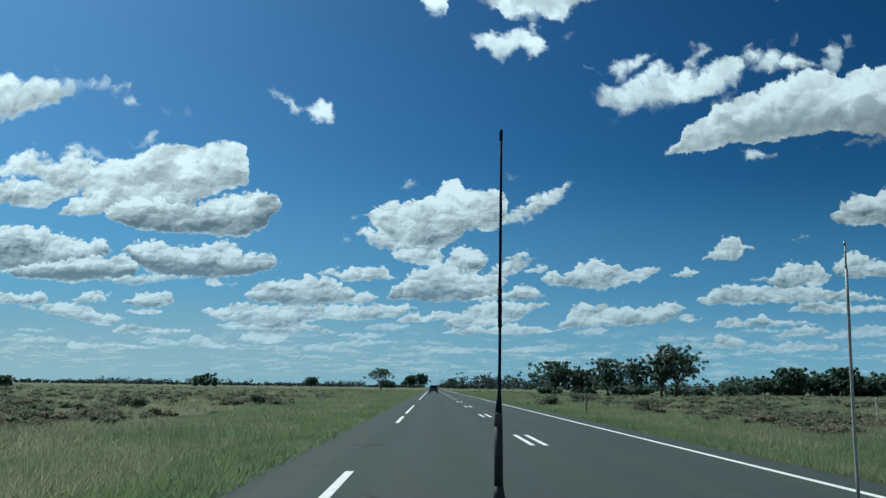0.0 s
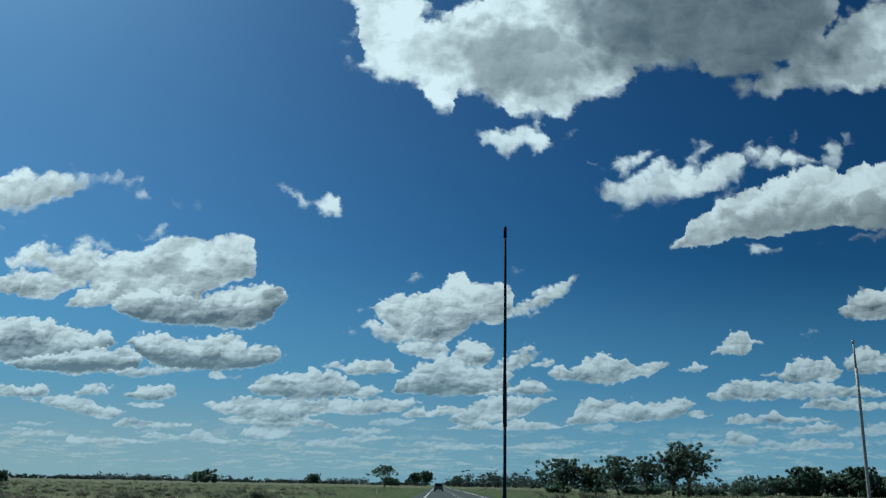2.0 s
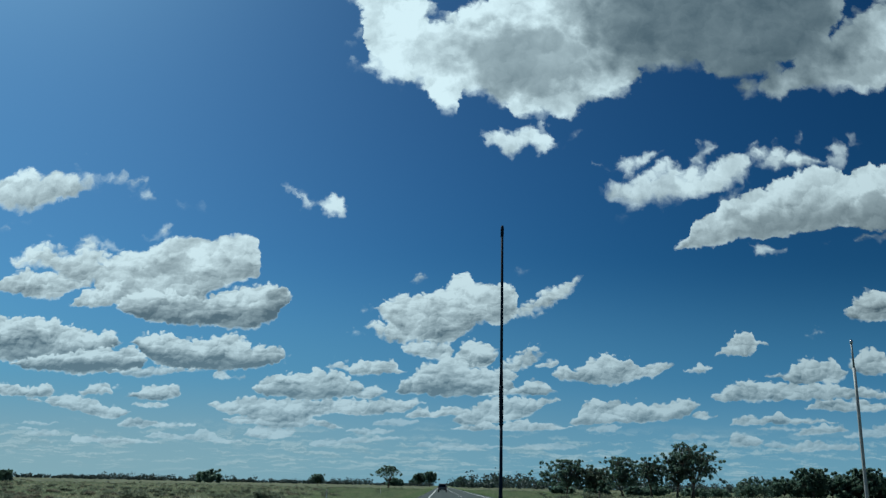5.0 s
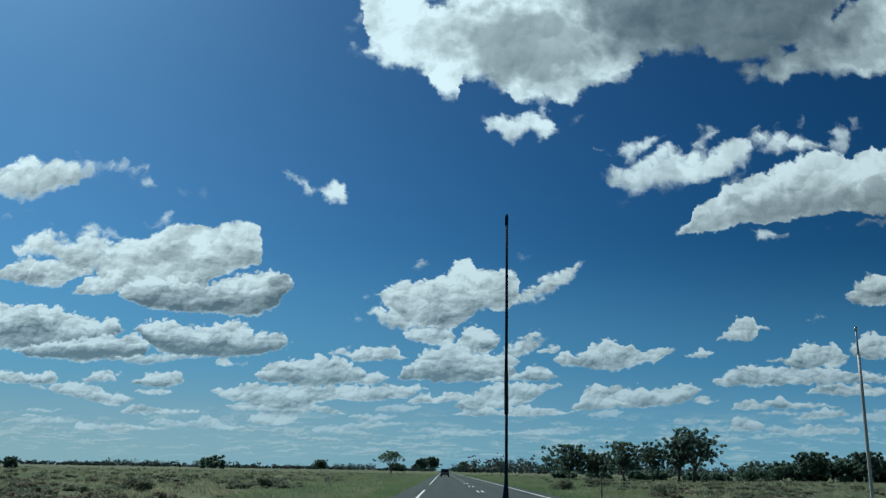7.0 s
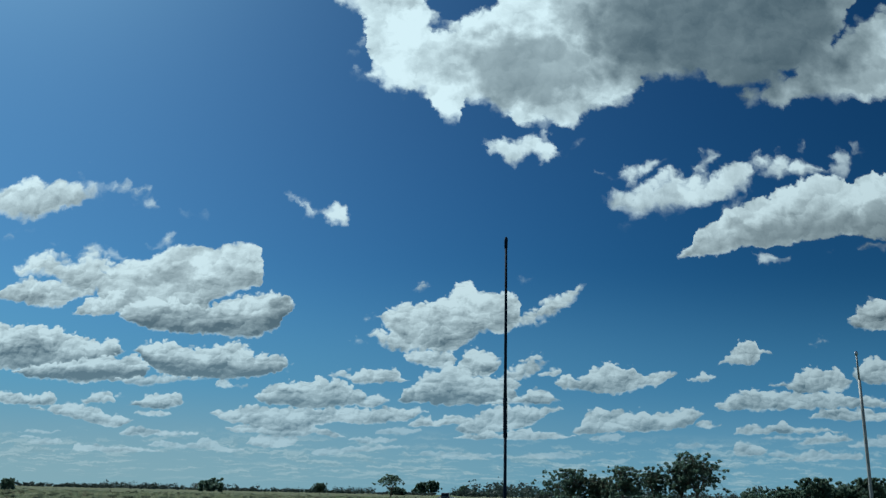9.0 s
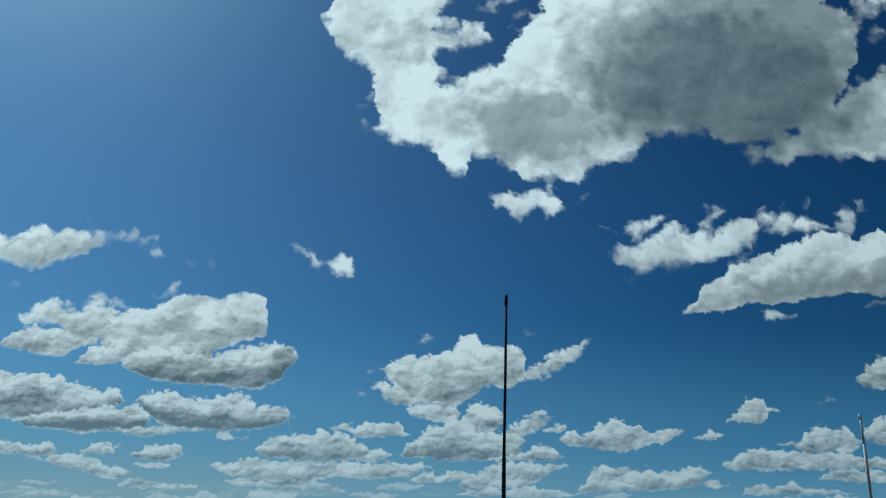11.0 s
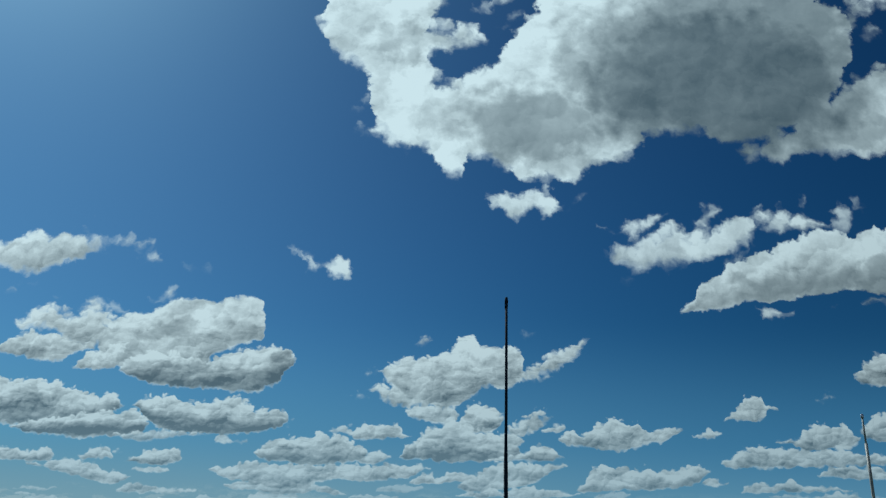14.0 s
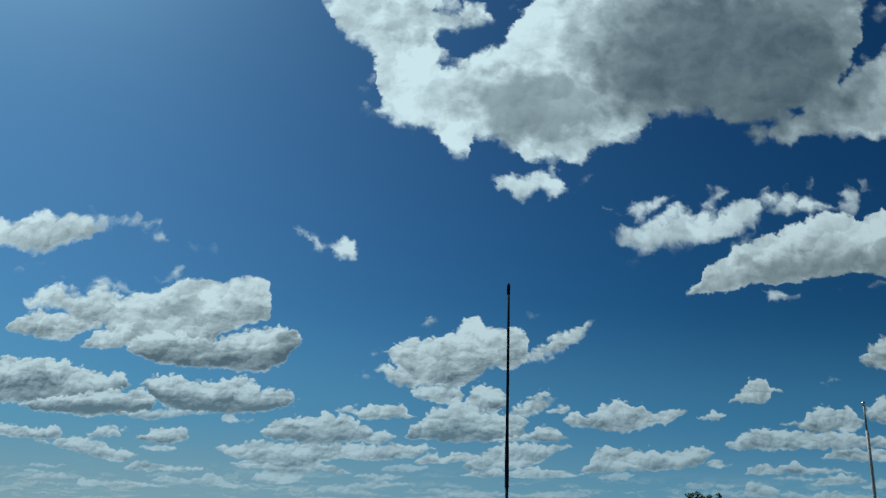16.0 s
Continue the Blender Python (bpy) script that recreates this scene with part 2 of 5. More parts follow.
CLOUDS += [(0.35, 0.8, 0.85, ((-0.2922, 0.1272, 0.1223), (-0.2853, 0.1329, 0.1196), (-0.2779, 0.1282, 0.1212), (-0.2678, 0.1242, 0.1228)))]
CLOUDS += [(0.2, 1.2, 0.6, ((-0.2657, 0.1242, 0.1228), (-0.2579, 0.1265, 0.1223), (-0.2516, 0.1266, 0.1238)))]
CLOUDS += [(0.75, 0.8, 1, ((-0.6131, 0.1841, 0.1429), (-0.5845, 0.1935, 0.1378), (-0.5706, 0.1949, 0.138), (-0.5486, 0.196, 0.1378), (-0.5268, 0.1975, 0.135), (-0.5156, 0.1966, 0.1333), (-0.4973, 0.1932, 0.1323), (-0.4866, 0.1878, 0.135), (-0.4788, 0.1846, 0.1384), (-0.4677, 0.1815, 0.1386), (-0.4568, 0.1783, 0.1411), (-0.4428, 0.1771, 0.1484), (-0.4293, 0.1791, 0.156), (-0.4217, 0.1727, 0.159), (-0.4125, 0.1646, 0.1631)))]
CLOUDS += [(0.85, 0.8, 1, ((-0.4015, 0.1685, 0.167), (-0.3926, 0.1748, 0.1591), (-0.3805, 0.178, 0.1442), (-0.3622, 0.1806, 0.1349), (-0.3475, 0.1788, 0.1323), (-0.3363, 0.1749, 0.131), (-0.3217, 0.1728, 0.1308), (-0.3072, 0.1732, 0.1306), (-0.2931, 0.177, 0.1307), (-0.2789, 0.1784, 0.1315), (-0.268, 0.1752, 0.1335), (-0.2572, 0.1733, 0.1348), (-0.246, 0.167, 0.1357), (-0.2352, 0.166, 0.1373), (-0.2211, 0.1666, 0.1416), (-0.2105, 0.1631, 0.1481), (-0.2067, 0.1579, 0.1519)))]
CLOUDS += [(0.85, 0.8, 1, ((-0.5519, 0.1369, 0.1355), (-0.5418, 0.1385, 0.1329), (-0.5275, 0.143, 0.1289), (-0.5063, 0.1484, 0.1273), (-0.4849, 0.151, 0.1256), (-0.4635, 0.1543, 0.1246), (-0.4423, 0.1582, 0.1243), (-0.4281, 0.1592, 0.1246), (-0.4102, 0.1596, 0.1256), (-0.3961, 0.1613, 0.1273), (-0.3885, 0.1543, 0.1296), (-0.3818, 0.1459, 0.1346)))]
CLOUDS += [(0.5, 0.8, 0.85, ((-0.4199, 0.1289, 0.1275), (-0.3967, 0.1315, 0.1216), (-0.3824, 0.1317, 0.1205), (-0.3542, 0.1337, 0.1246), (-0.3331, 0.1341, 0.1278), (-0.303, 0.1312, 0.1298)))]
CLOUDS += [(0.3, 1.3, 0.7, ((-0.215, 0.1542, 0.1492), (-0.2093, 0.1572, 0.1458), (-0.2042, 0.153, 0.1487)))]
CLOUDS += [(0.35, 1.2, 1, ((-0.5791, 0.2687, 0.2665), (-0.5715, 0.2727, 0.2613), (-0.557, 0.2821, 0.2578), (-0.5463, 0.2877, 0.2573), (-0.5352, 0.2895, 0.2583), (-0.5196, 0.2882, 0.2548), (-0.5037, 0.287, 0.2476), (-0.4883, 0.2911, 0.2404), (-0.473, 0.2914, 0.2369), (-0.4575, 0.2864, 0.2372), (-0.4418, 0.279, 0.2375), (-0.425, 0.2717, 0.2416)))]
CLOUDS += [(0.2, 1.4, 0.65, ((-0.4949, 0.295, 0.288), (-0.4829, 0.3029, 0.2891), (-0.4714, 0.3047, 0.2862), (-0.4559, 0.3019, 0.2865), (-0.4441, 0.2983, 0.2852), (-0.4301, 0.2877, 0.2839)))]
CLOUDS += [(0.2, 1.4, 0.65, ((-0.3974, 0.3007, 0.2969), (-0.3908, 0.311, 0.3001), (-0.3825, 0.3189, 0.3018), (-0.3751, 0.3206, 0.3035), (-0.3695, 0.3129, 0.3083)))]
CLOUDS += [(0.45, 0.8, 1, ((-0.5886, 0.2323, 0.2301), (-0.5796, 0.246, 0.2288), (-0.5653, 0.2523, 0.2276), (-0.5503, 0.2556, 0.2242), (-0.5351, 0.2551, 0.2215), (-0.5127, 0.2563, 0.2205), (-0.5017, 0.255, 0.2236), (-0.4906, 0.2477, 0.2313), (-0.4645, 0.2445, 0.2348)))]
CLOUDS += [(0.45, 0.8, 1, ((-0.4591, 0.2687, 0.2334), (-0.4394, 0.2772, 0.2198), (-0.421, 0.2836, 0.213), (-0.4026, 0.2912, 0.2098), (-0.3937, 0.2953, 0.2078), (-0.3804, 0.3, 0.2036), (-0.3658, 0.3049, 0.2015), (-0.3549, 0.3068, 0.2013), (-0.344, 0.3058, 0.2028), (-0.3294, 0.3041, 0.2102), (-0.3151, 0.3039, 0.2205), (-0.3045, 0.3057, 0.2304), (-0.2939, 0.3094, 0.2391), (-0.2829, 0.311, 0.2434), (-0.2717, 0.311, 0.246), (-0.2607, 0.3071, 0.2495), (-0.2526, 0.2932, 0.2534), (-0.2468, 0.2815, 0.2585), (-0.2429, 0.2738, 0.2669)))]
CLOUDS += [(0.4, 0.8, 1, ((-0.4879, 0.212, 0.2105), (-0.4804, 0.2255, 0.2107), (-0.4721, 0.2323, 0.2101), (-0.461, 0.2333, 0.2096), (-0.4504, 0.2372, 0.2106), (-0.4361, 0.2412, 0.213), (-0.4215, 0.2415, 0.2155)))]
CLOUDS += [(0.75, 0.8, 1, ((-0.4257, 0.2121, 0.208), (-0.4149, 0.2245, 0.2015), (-0.4006, 0.2335, 0.1969), (-0.3821, 0.2361, 0.1929), (-0.3597, 0.2337, 0.19), (-0.3445, 0.2275, 0.1904), (-0.3295, 0.2243, 0.1897), (-0.3146, 0.2238, 0.1891), (-0.3002, 0.2301, 0.1881), (-0.2857, 0.2361, 0.1852), (-0.2712, 0.24, 0.1842), (-0.2567, 0.2429, 0.1854), (-0.2423, 0.2445, 0.1895), (-0.2279, 0.2451, 0.1943), (-0.2194, 0.2436, 0.2017), (-0.2122, 0.2392, 0.2105), (-0.2063, 0.2335, 0.2187), (-0.2034, 0.2294, 0.2245)))]
CLOUDS += [(0.15, 1.2, 0.95, ((-0.3479, 0.2243, 0.2207), (-0.3316, 0.2284, 0.2158), (-0.3163, 0.2235, 0.2139), (-0.2985, 0.2298, 0.2172), (-0.2843, 0.2353, 0.2219), (-0.2664, 0.2394, 0.2282), (-0.2519, 0.2411, 0.2337)))]
CLOUDS += [(0.4, 1.1, 1, ((-0.6745, 0.3648, 0.3528), (-0.6477, 0.379, 0.3422), (-0.6172, 0.3844, 0.3428), (-0.6019, 0.3896, 0.34), (-0.579, 0.3957, 0.3389), (-0.5558, 0.397, 0.3401), (-0.5443, 0.398, 0.3411), (-0.5329, 0.3958, 0.3461), (-0.5174, 0.3912, 0.3527), (-0.502, 0.3867, 0.3594), (-0.4903, 0.3821, 0.3644), (-0.4769, 0.3759, 0.3695)))]
CLOUDS += [(0.3, 1.5, 0.75, ((-0.5063, 0.3915, 0.3585), (-0.4915, 0.3983, 0.3604), (-0.4795, 0.3944, 0.3622), (-0.4692, 0.3825, 0.3648), (-0.4626, 0.3729, 0.3705)))]
CLOUDS += [(0.2, 1.2, 0.9, ((-0.4634, 0.3948, 0.3826), (-0.4539, 0.3974, 0.3796), (-0.4419, 0.3952, 0.3798), (-0.4333, 0.3856, 0.3808), (-0.4212, 0.3834, 0.3794), (-0.4142, 0.382, 0.3812)))]
CLOUDS += [(0.2, 1.5, 0.65, ((-0.419, 0.3657, 0.3522), (-0.4106, 0.3755, 0.354), (-0.4022, 0.3701, 0.3525), (-0.3937, 0.3582, 0.3551)))]
CLOUDS += [(0.2, 1.8, 0.4, ((-0.3567, 0.351, 0.3462), (-0.3462, 0.3536, 0.348), (-0.3338, 0.3498, 0.3403), (-0.3205, 0.3493, 0.339)))]
CLOUDS += [(0.2, 1.6, 0.3, ((-0.5857, 0.3236, 0.3213), (-0.5728, 0.3262, 0.3199), (-0.5596, 0.3249, 0.3202)))]
CLOUDS += [(0.2, 1.4, 0.5, ((-0.5935, 0.314, 0.3117), (-0.5839, 0.3181, 0.3111), (-0.5787, 0.3159, 0.3143)))]
CLOUDS += [(0.2, 1.4, 0.55, ((-0.5346, 0.3089, 0.3035), (-0.5253, 0.3107, 0.3006), (-0.5177, 0.3069, 0.3046)))]
CLOUDS += [(0.15, 1.15, 0.95, ((-0.2242, 0.3954, 0.3832), (-0.2101, 0.3867, 0.3641), (-0.1977, 0.374, 0.35), (-0.19, 0.3678, 0.3502), (-0.1786, 0.3641, 0.3505), (-0.1671, 0.3627, 0.3444), (-0.1561, 0.3703, 0.3416), (-0.1471, 0.3697, 0.3394), (-0.1402, 0.3594, 0.3436)))]
CLOUDS += [(0.3, 1.1, 0.9, ((-0.1571, 0.1383, 0.1369), (-0.1479, 0.1434, 0.1357), (-0.1409, 0.1492, 0.1344), (-0.1337, 0.148, 0.1338), (-0.1249, 0.1425, 0.134), (-0.1191, 0.1383, 0.1369)))]
CLOUDS += [(0.45, 0.8, 1, ((-0.1262, 0.1375, 0.1347), (-0.1177, 0.1454, 0.1299), (-0.1049, 0.1485, 0.1295), (-0.0905, 0.1453, 0.1291), (-0.0763, 0.1484, 0.1307), (-0.0692, 0.1492, 0.1323), (-0.0632, 0.1394, 0.131), (-0.0517, 0.1333, 0.1319)))]
CLOUDS += [(0.4, 0.8, 0.9, ((-0.277, 0.0728, 0.0708), (-0.2616, 0.0759, 0.0677), (-0.2407, 0.0776, 0.0668), (-0.2125, 0.0775, 0.0633), (-0.1846, 0.076, 0.0645), (-0.1637, 0.0737, 0.0683), (-0.1533, 0.0725, 0.0698)))]
CLOUDS += [(0.3, 0.8, 0.9, ((-0.1662, 0.0682, 0.0669), (-0.1566, 0.0738, 0.0657), (-0.1426, 0.0734, 0.0646), (-0.134, 0.0675, 0.0641), (-0.1269, 0.0642, 0.0636)))]
CLOUDS += [(0.5, 0.8, 0.97, ((-0.2991, 0.0916, 0.0902), (-0.2849, 0.0946, 0.085), (-0.2706, 0.0963, 0.0798), (-0.2566, 0.0993, 0.078), (-0.2389, 0.1017, 0.0736), (-0.2211, 0.1, 0.0706), (-0.1999, 0.099, 0.0689), (-0.1789, 0.0994, 0.0694), (-0.1581, 0.0985, 0.0786), (-0.1372, 0.1003, 0.0811), (-0.1161, 0.1, 0.0808), (-0.095, 0.0956, 0.0846)))]
CLOUDS += [(0.4, 0.8, 0.95, ((-0.1185, 0.1083, 0.1034), (-0.103, 0.1141, 0.0996), (-0.0925, 0.1157, 0.1012), (-0.0833, 0.1124, 0.1041), (-0.0776, 0.1098, 0.1077)))]
CLOUDS += [(0.5, 0.8, 1, ((-0.1607, 0.0867, 0.0833), (-0.1299, 0.0935, 0.0805), (-0.102, 0.0968, 0.0817), (-0.088, 0.0999, 0.0827), (-0.074, 0.1015, 0.0843), (-0.06, 0.1011, 0.0853), (-0.046, 0.1014, 0.0897), (-0.0334, 0.0996, 0.0968), (-0.0292, 0.0976, 0.0969)))]
CLOUDS += [(0.75, 0.8, 1, ((-0.2443, 0.112, 0.11), (-0.238, 0.1184, 0.1052), (-0.2275, 0.1235, 0.102), (-0.217, 0.1279, 0.1008), (-0.203, 0.1317, 0.1004), (-0.1886, 0.1306, 0.0986), (-0.1746, 0.1344, 0.0982), (-0.164, 0.1374, 0.0984), (-0.1533, 0.1348, 0.0986), (-0.1391, 0.1344, 0.1003), (-0.1284, 0.1297, 0.1019), (-0.1176, 0.1257, 0.1034), (-0.1091, 0.1231, 0.1064), (-0.1034, 0.1183, 0.1106)))]
CLOUDS += [(0.5, 0.8, 1, ((-0.0518, 0.082, 0.0807), (-0.0421, 0.0898, 0.0795), (-0.0281, 0.0928, 0.0798), (-0.021, 0.0874, 0.0799), (-0.012, 0.0917, 0.0808), (-0.0001, 0.0947, 0.0824), (0.0104, 0.0922, 0.0826), (0.028, 0.0898, 0.0836)))]
CLOUDS += [(0.45, 0.8, 0.97, ((0.0057, 0.0784, 0.075), (0.0175, 0.0868, 0.0718), (0.0315, 0.094, 0.0721), (0.042, 0.1031, 0.071), (0.0525, 0.1054, 0.0725), (0.0665, 0.1057, 0.0762), (0.0806, 0.1046, 0.0785), (0.0947, 0.1062, 0.0836), (0.1088, 0.1051, 0.0907), (0.123, 0.1068, 0.0999), (0.1385, 0.105, 0.1036)))]
CLOUDS += [(0.35, 0.8, 0.95, ((0.0024, 0.0668, 0.0654), (0.0212, 0.0719, 0.0651), (0.0386, 0.075, 0.0655), (0.049, 0.0779, 0.067), (0.0595, 0.074, 0.0672), (0.0734, 0.0763, 0.0662), (0.0839, 0.0799, 0.065), (0.0929, 0.0815, 0.0652), (0.1013, 0.0776, 0.0654), (0.1152, 0.0751, 0.0663), (0.1291, 0.0754, 0.0673), (0.1395, 0.0729, 0.0681), (0.1501, 0.0744, 0.0717), (0.155, 0.0759, 0.0745)))]
CLOUDS += [(0.35, 0.8, 0.97, ((-0.0646, 0.17, 0.1664), (-0.0545, 0.1738, 0.1609), (-0.0414, 0.1755, 0.1555), (-0.0269, 0.1758, 0.1515), (-0.0088, 0.1747, 0.1504), (0.0006, 0.1735, 0.1534), (0.0049, 0.1657, 0.1592)))]
CLOUDS += [(0.4, 0.8, 1, ((0.0044, 0.1535, 0.1464), (0.013, 0.1658, 0.1424), (0.0201, 0.1767, 0.1411), (0.0273, 0.1797, 0.1412), (0.0381, 0.1749, 0.1428), (0.0489, 0.1737, 0.1445), (0.054, 0.1716, 0.1488), (0.0597, 0.166, 0.1575)))]
CLOUDS += [(0.4, 1.1, 0.97, ((0.0632, 0.1455, 0.1384), (0.0776, 0.1578, 0.1352), (0.092, 0.1638, 0.139), (0.1029, 0.1697, 0.1427), (0.1102, 0.1742, 0.1499), (0.1174, 0.1686, 0.1572)))]
CLOUDS += [(0.4, 0.8, 0.95, ((0.107, 0.147, 0.1442), (0.1206, 0.153, 0.1431), (0.1314, 0.1546, 0.1433), (0.1372, 0.1504, 0.1483)))]
CLOUDS += [(0.75, 0.8, 1, ((-0.0671, 0.1121, 0.1107), (-0.0609, 0.1219, 0.1087), (-0.0468, 0.1271, 0.1076), (-0.0399, 0.1364, 0.107), (-0.0293, 0.1436, 0.1066), (-0.0151, 0.1489, 0.1062), (-0.001, 0.1563, 0.1057), (0.0097, 0.1565, 0.1059), (0.024, 0.1482, 0.1062), (0.0454, 0.1416, 0.1073), (0.0596, 0.1383, 0.1083), (0.0809, 0.1352, 0.1143)))]
CLOUDS += [(0.35, 0.8, 1, ((0.0211, 0.1334, 0.1312), (0.0275, 0.1384, 0.1258), (0.0418, 0.1401, 0.1233), (0.0561, 0.1397, 0.1207), (0.0703, 0.1421, 0.1224), (0.081, 0.1388, 0.1268), (0.0881, 0.1326, 0.1305)))]
CLOUDS += [(0.6, 0.8, 1, ((0.0426, 0.1094, 0.1066), (0.0596, 0.1138, 0.1069), (0.0737, 0.1155, 0.1072), (0.0914, 0.1186, 0.1082), (0.0986, 0.1258, 0.1084), (0.1057, 0.1294, 0.1085), (0.1163, 0.1275, 0.1094), (0.1248, 0.1207, 0.111), (0.1331, 0.1125, 0.1111)))]
CLOUDS += [(0.35, 1.1, 1, ((-0.1109, 0.193, 0.1908), (-0.097, 0.1976, 0.1853), (-0.0823, 0.2008, 0.1747), (-0.0639, 0.1968, 0.1729), (-0.042, 0.1936, 0.1726), (-0.0202, 0.1904, 0.1759)))]
CLOUDS += [(0.45, 0.8, 1, ((-0.0959, 0.2123, 0.2101), (-0.0871, 0.2186, 0.2039), (-0.0723, 0.2265, 0.1936), (-0.0576, 0.2352, 0.1832), (-0.0428, 0.2357, 0.178), (-0.0282, 0.2391, 0.1746), (-0.0135, 0.2438, 0.1733), (0.0011, 0.2495, 0.1728), (0.0083, 0.2608, 0.1762), (0.0193, 0.2651, 0.1836), (0.0267, 0.2619, 0.191), (0.0341, 0.2512, 0.195), (0.0452, 0.2507, 0.1968), (0.0599, 0.2517, 0.1956), (0.0747, 0.2491, 0.2011), (0.082, 0.2419, 0.2057), (0.0893, 0.2235, 0.2122)))]
CLOUDS += [(0.25, 1.2, 0.85, ((0.0745, 0.2098, 0.2054), (0.0892, 0.2167, 0.2056), (0.1039, 0.2155, 0.2081), (0.115, 0.2149, 0.2105), (0.1238, 0.2159, 0.2144)))]
CLOUDS += [(0.35, 1.1, 1, ((0.0878, 0.2181, 0.21), (0.093, 0.2256, 0.2094), (0.1004, 0.2324, 0.2103), (0.1116, 0.24, 0.2149), (0.1266, 0.2463, 0.2211), (0.1416, 0.2526, 0.2287), (0.1492, 0.2572, 0.2363), (0.1569, 0.2627, 0.2439), (0.1661, 0.2643, 0.2531), (0.1721, 0.2607, 0.2584)))]
CLOUDS += [(0.2, 1.3, 0.85, ((-0.0535, 0.2555, 0.2518), (-0.0446, 0.2655, 0.2497), (-0.0357, 0.2627, 0.2521), (-0.0311, 0.2567, 0.2552)))]
CLOUDS += [(0.2, 1.8, 0.4, ((0.078, 0.2702, 0.2664), (0.0863, 0.2757, 0.265), (0.0961, 0.2743, 0.2652), (0.1028, 0.2699, 0.2684)))]
CLOUDS += [(0.2, 1.5, 0.6, ((-0.1157, 0.2104, 0.209), (-0.1055, 0.2143, 0.2077), (-0.0966, 0.2115, 0.2101)))]
CLOUDS += [(0.2, 1.5, 0.55, ((-0.125, 0.184, 0.1825), (-0.1163, 0.1892, 0.1805), (-0.1089, 0.1836, 0.1821)))]
CLOUDS += [(0.2, 1.6, 0.45, ((0.0118, 0.1831, 0.1809), (0.0234, 0.1956, 0.184), (0.0306, 0.1965, 0.1928)))]
CLOUDS += [(0.3, 1.4, 0.92, ((0.1993, 0.3818, 0.3762), (0.2059, 0.4021, 0.3683), (0.213, 0.4088, 0.3636), (0.2246, 0.4074, 0.3607), (0.2362, 0.4109, 0.3545), (0.2441, 0.4135, 0.3547), (0.2561, 0.4161, 0.3613), (0.2719, 0.4197, 0.36), (0.2836, 0.4216, 0.3586), (0.2954, 0.4235, 0.3573), (0.3072, 0.4188, 0.3623), (0.3189, 0.4125, 0.3689), (0.3281, 0.4045, 0.3738), (0.3404, 0.395, 0.3789)))]
CLOUDS += [(0.1, 1.35, 0.9, ((0.2021, 0.4118, 0.3923), (0.2226, 0.4228, 0.4089), (0.2348, 0.4305, 0.4108), (0.2509, 0.4357, 0.4152), (0.2673, 0.441, 0.4229), (0.2839, 0.4447, 0.4364), (0.2879, 0.4422, 0.4406)))]
CLOUDS += [(0.25, 1.3, 0.97, ((0.3016, 0.408, 0.3716), (0.3154, 0.4185, 0.3707), (0.3271, 0.4168, 0.3722), (0.3391, 0.42, 0.3728), (0.3514, 0.4275, 0.3778), (0.3602, 0.434, 0.3867), (0.3727, 0.439, 0.3941), (0.3851, 0.4438, 0.3989), (0.3976, 0.4478, 0.4059), (0.4097, 0.4446, 0.4128), (0.422, 0.4467, 0.4146), (0.4342, 0.4502, 0.4162), (0.4419, 0.4474, 0.4175), (0.4533, 0.4421, 0.415), (0.4692, 0.4416, 0.416), (0.4813, 0.4404, 0.4202), (0.4932, 0.4366, 0.4243), (0.5035, 0.4317, 0.4283)))]
CLOUDS += [(0.1, 1.5, 0.8, ((0.3103, 0.4221, 0.4106), (0.3223, 0.4388, 0.4141), (0.3352, 0.4507, 0.4209), (0.3479, 0.4526, 0.4335), (0.3587, 0.4494, 0.4461)))]
CLOUDS += [(0.1, 1.6, 0.7, ((0.4621, 0.4564, 0.4448), (0.4686, 0.4624, 0.4399), (0.4753, 0.4584, 0.4277), (0.4827, 0.4502, 0.4278), (0.4907, 0.4454, 0.4338)))]
CLOUDS += [(0.1, 1.6, 0.7, ((0.4959, 0.4405, 0.424), (0.5057, 0.4506, 0.4176), (0.5188, 0.4643, 0.4179), (0.5327, 0.4687, 0.437), (0.5449, 0.4622, 0.4455), (0.5539, 0.4574, 0.4532)))]
CLOUDS += [(0.1, 1.6, 0.75, ((0.3554, 0.3712, 0.3632), (0.3721, 0.3827, 0.3715), (0.3885, 0.3903, 0.3774), (0.3966, 0.3896, 0.3832)))]
CLOUDS += [(0.3, 0.62, 1, ((0.5117, 0.3879, 0.3425), (0.5225, 0.4019, 0.338), (0.5308, 0.4085, 0.3366), (0.5428, 0.4169, 0.3329), (0.555, 0.4253, 0.3308), (0.571, 0.4289, 0.3311), (0.5867, 0.4309, 0.3314), (0.605, 0.4321, 0.3341), (0.6302, 0.4309, 0.3385), (0.6532, 0.4231, 0.3428), (0.6772, 0.3992, 0.3591)))]
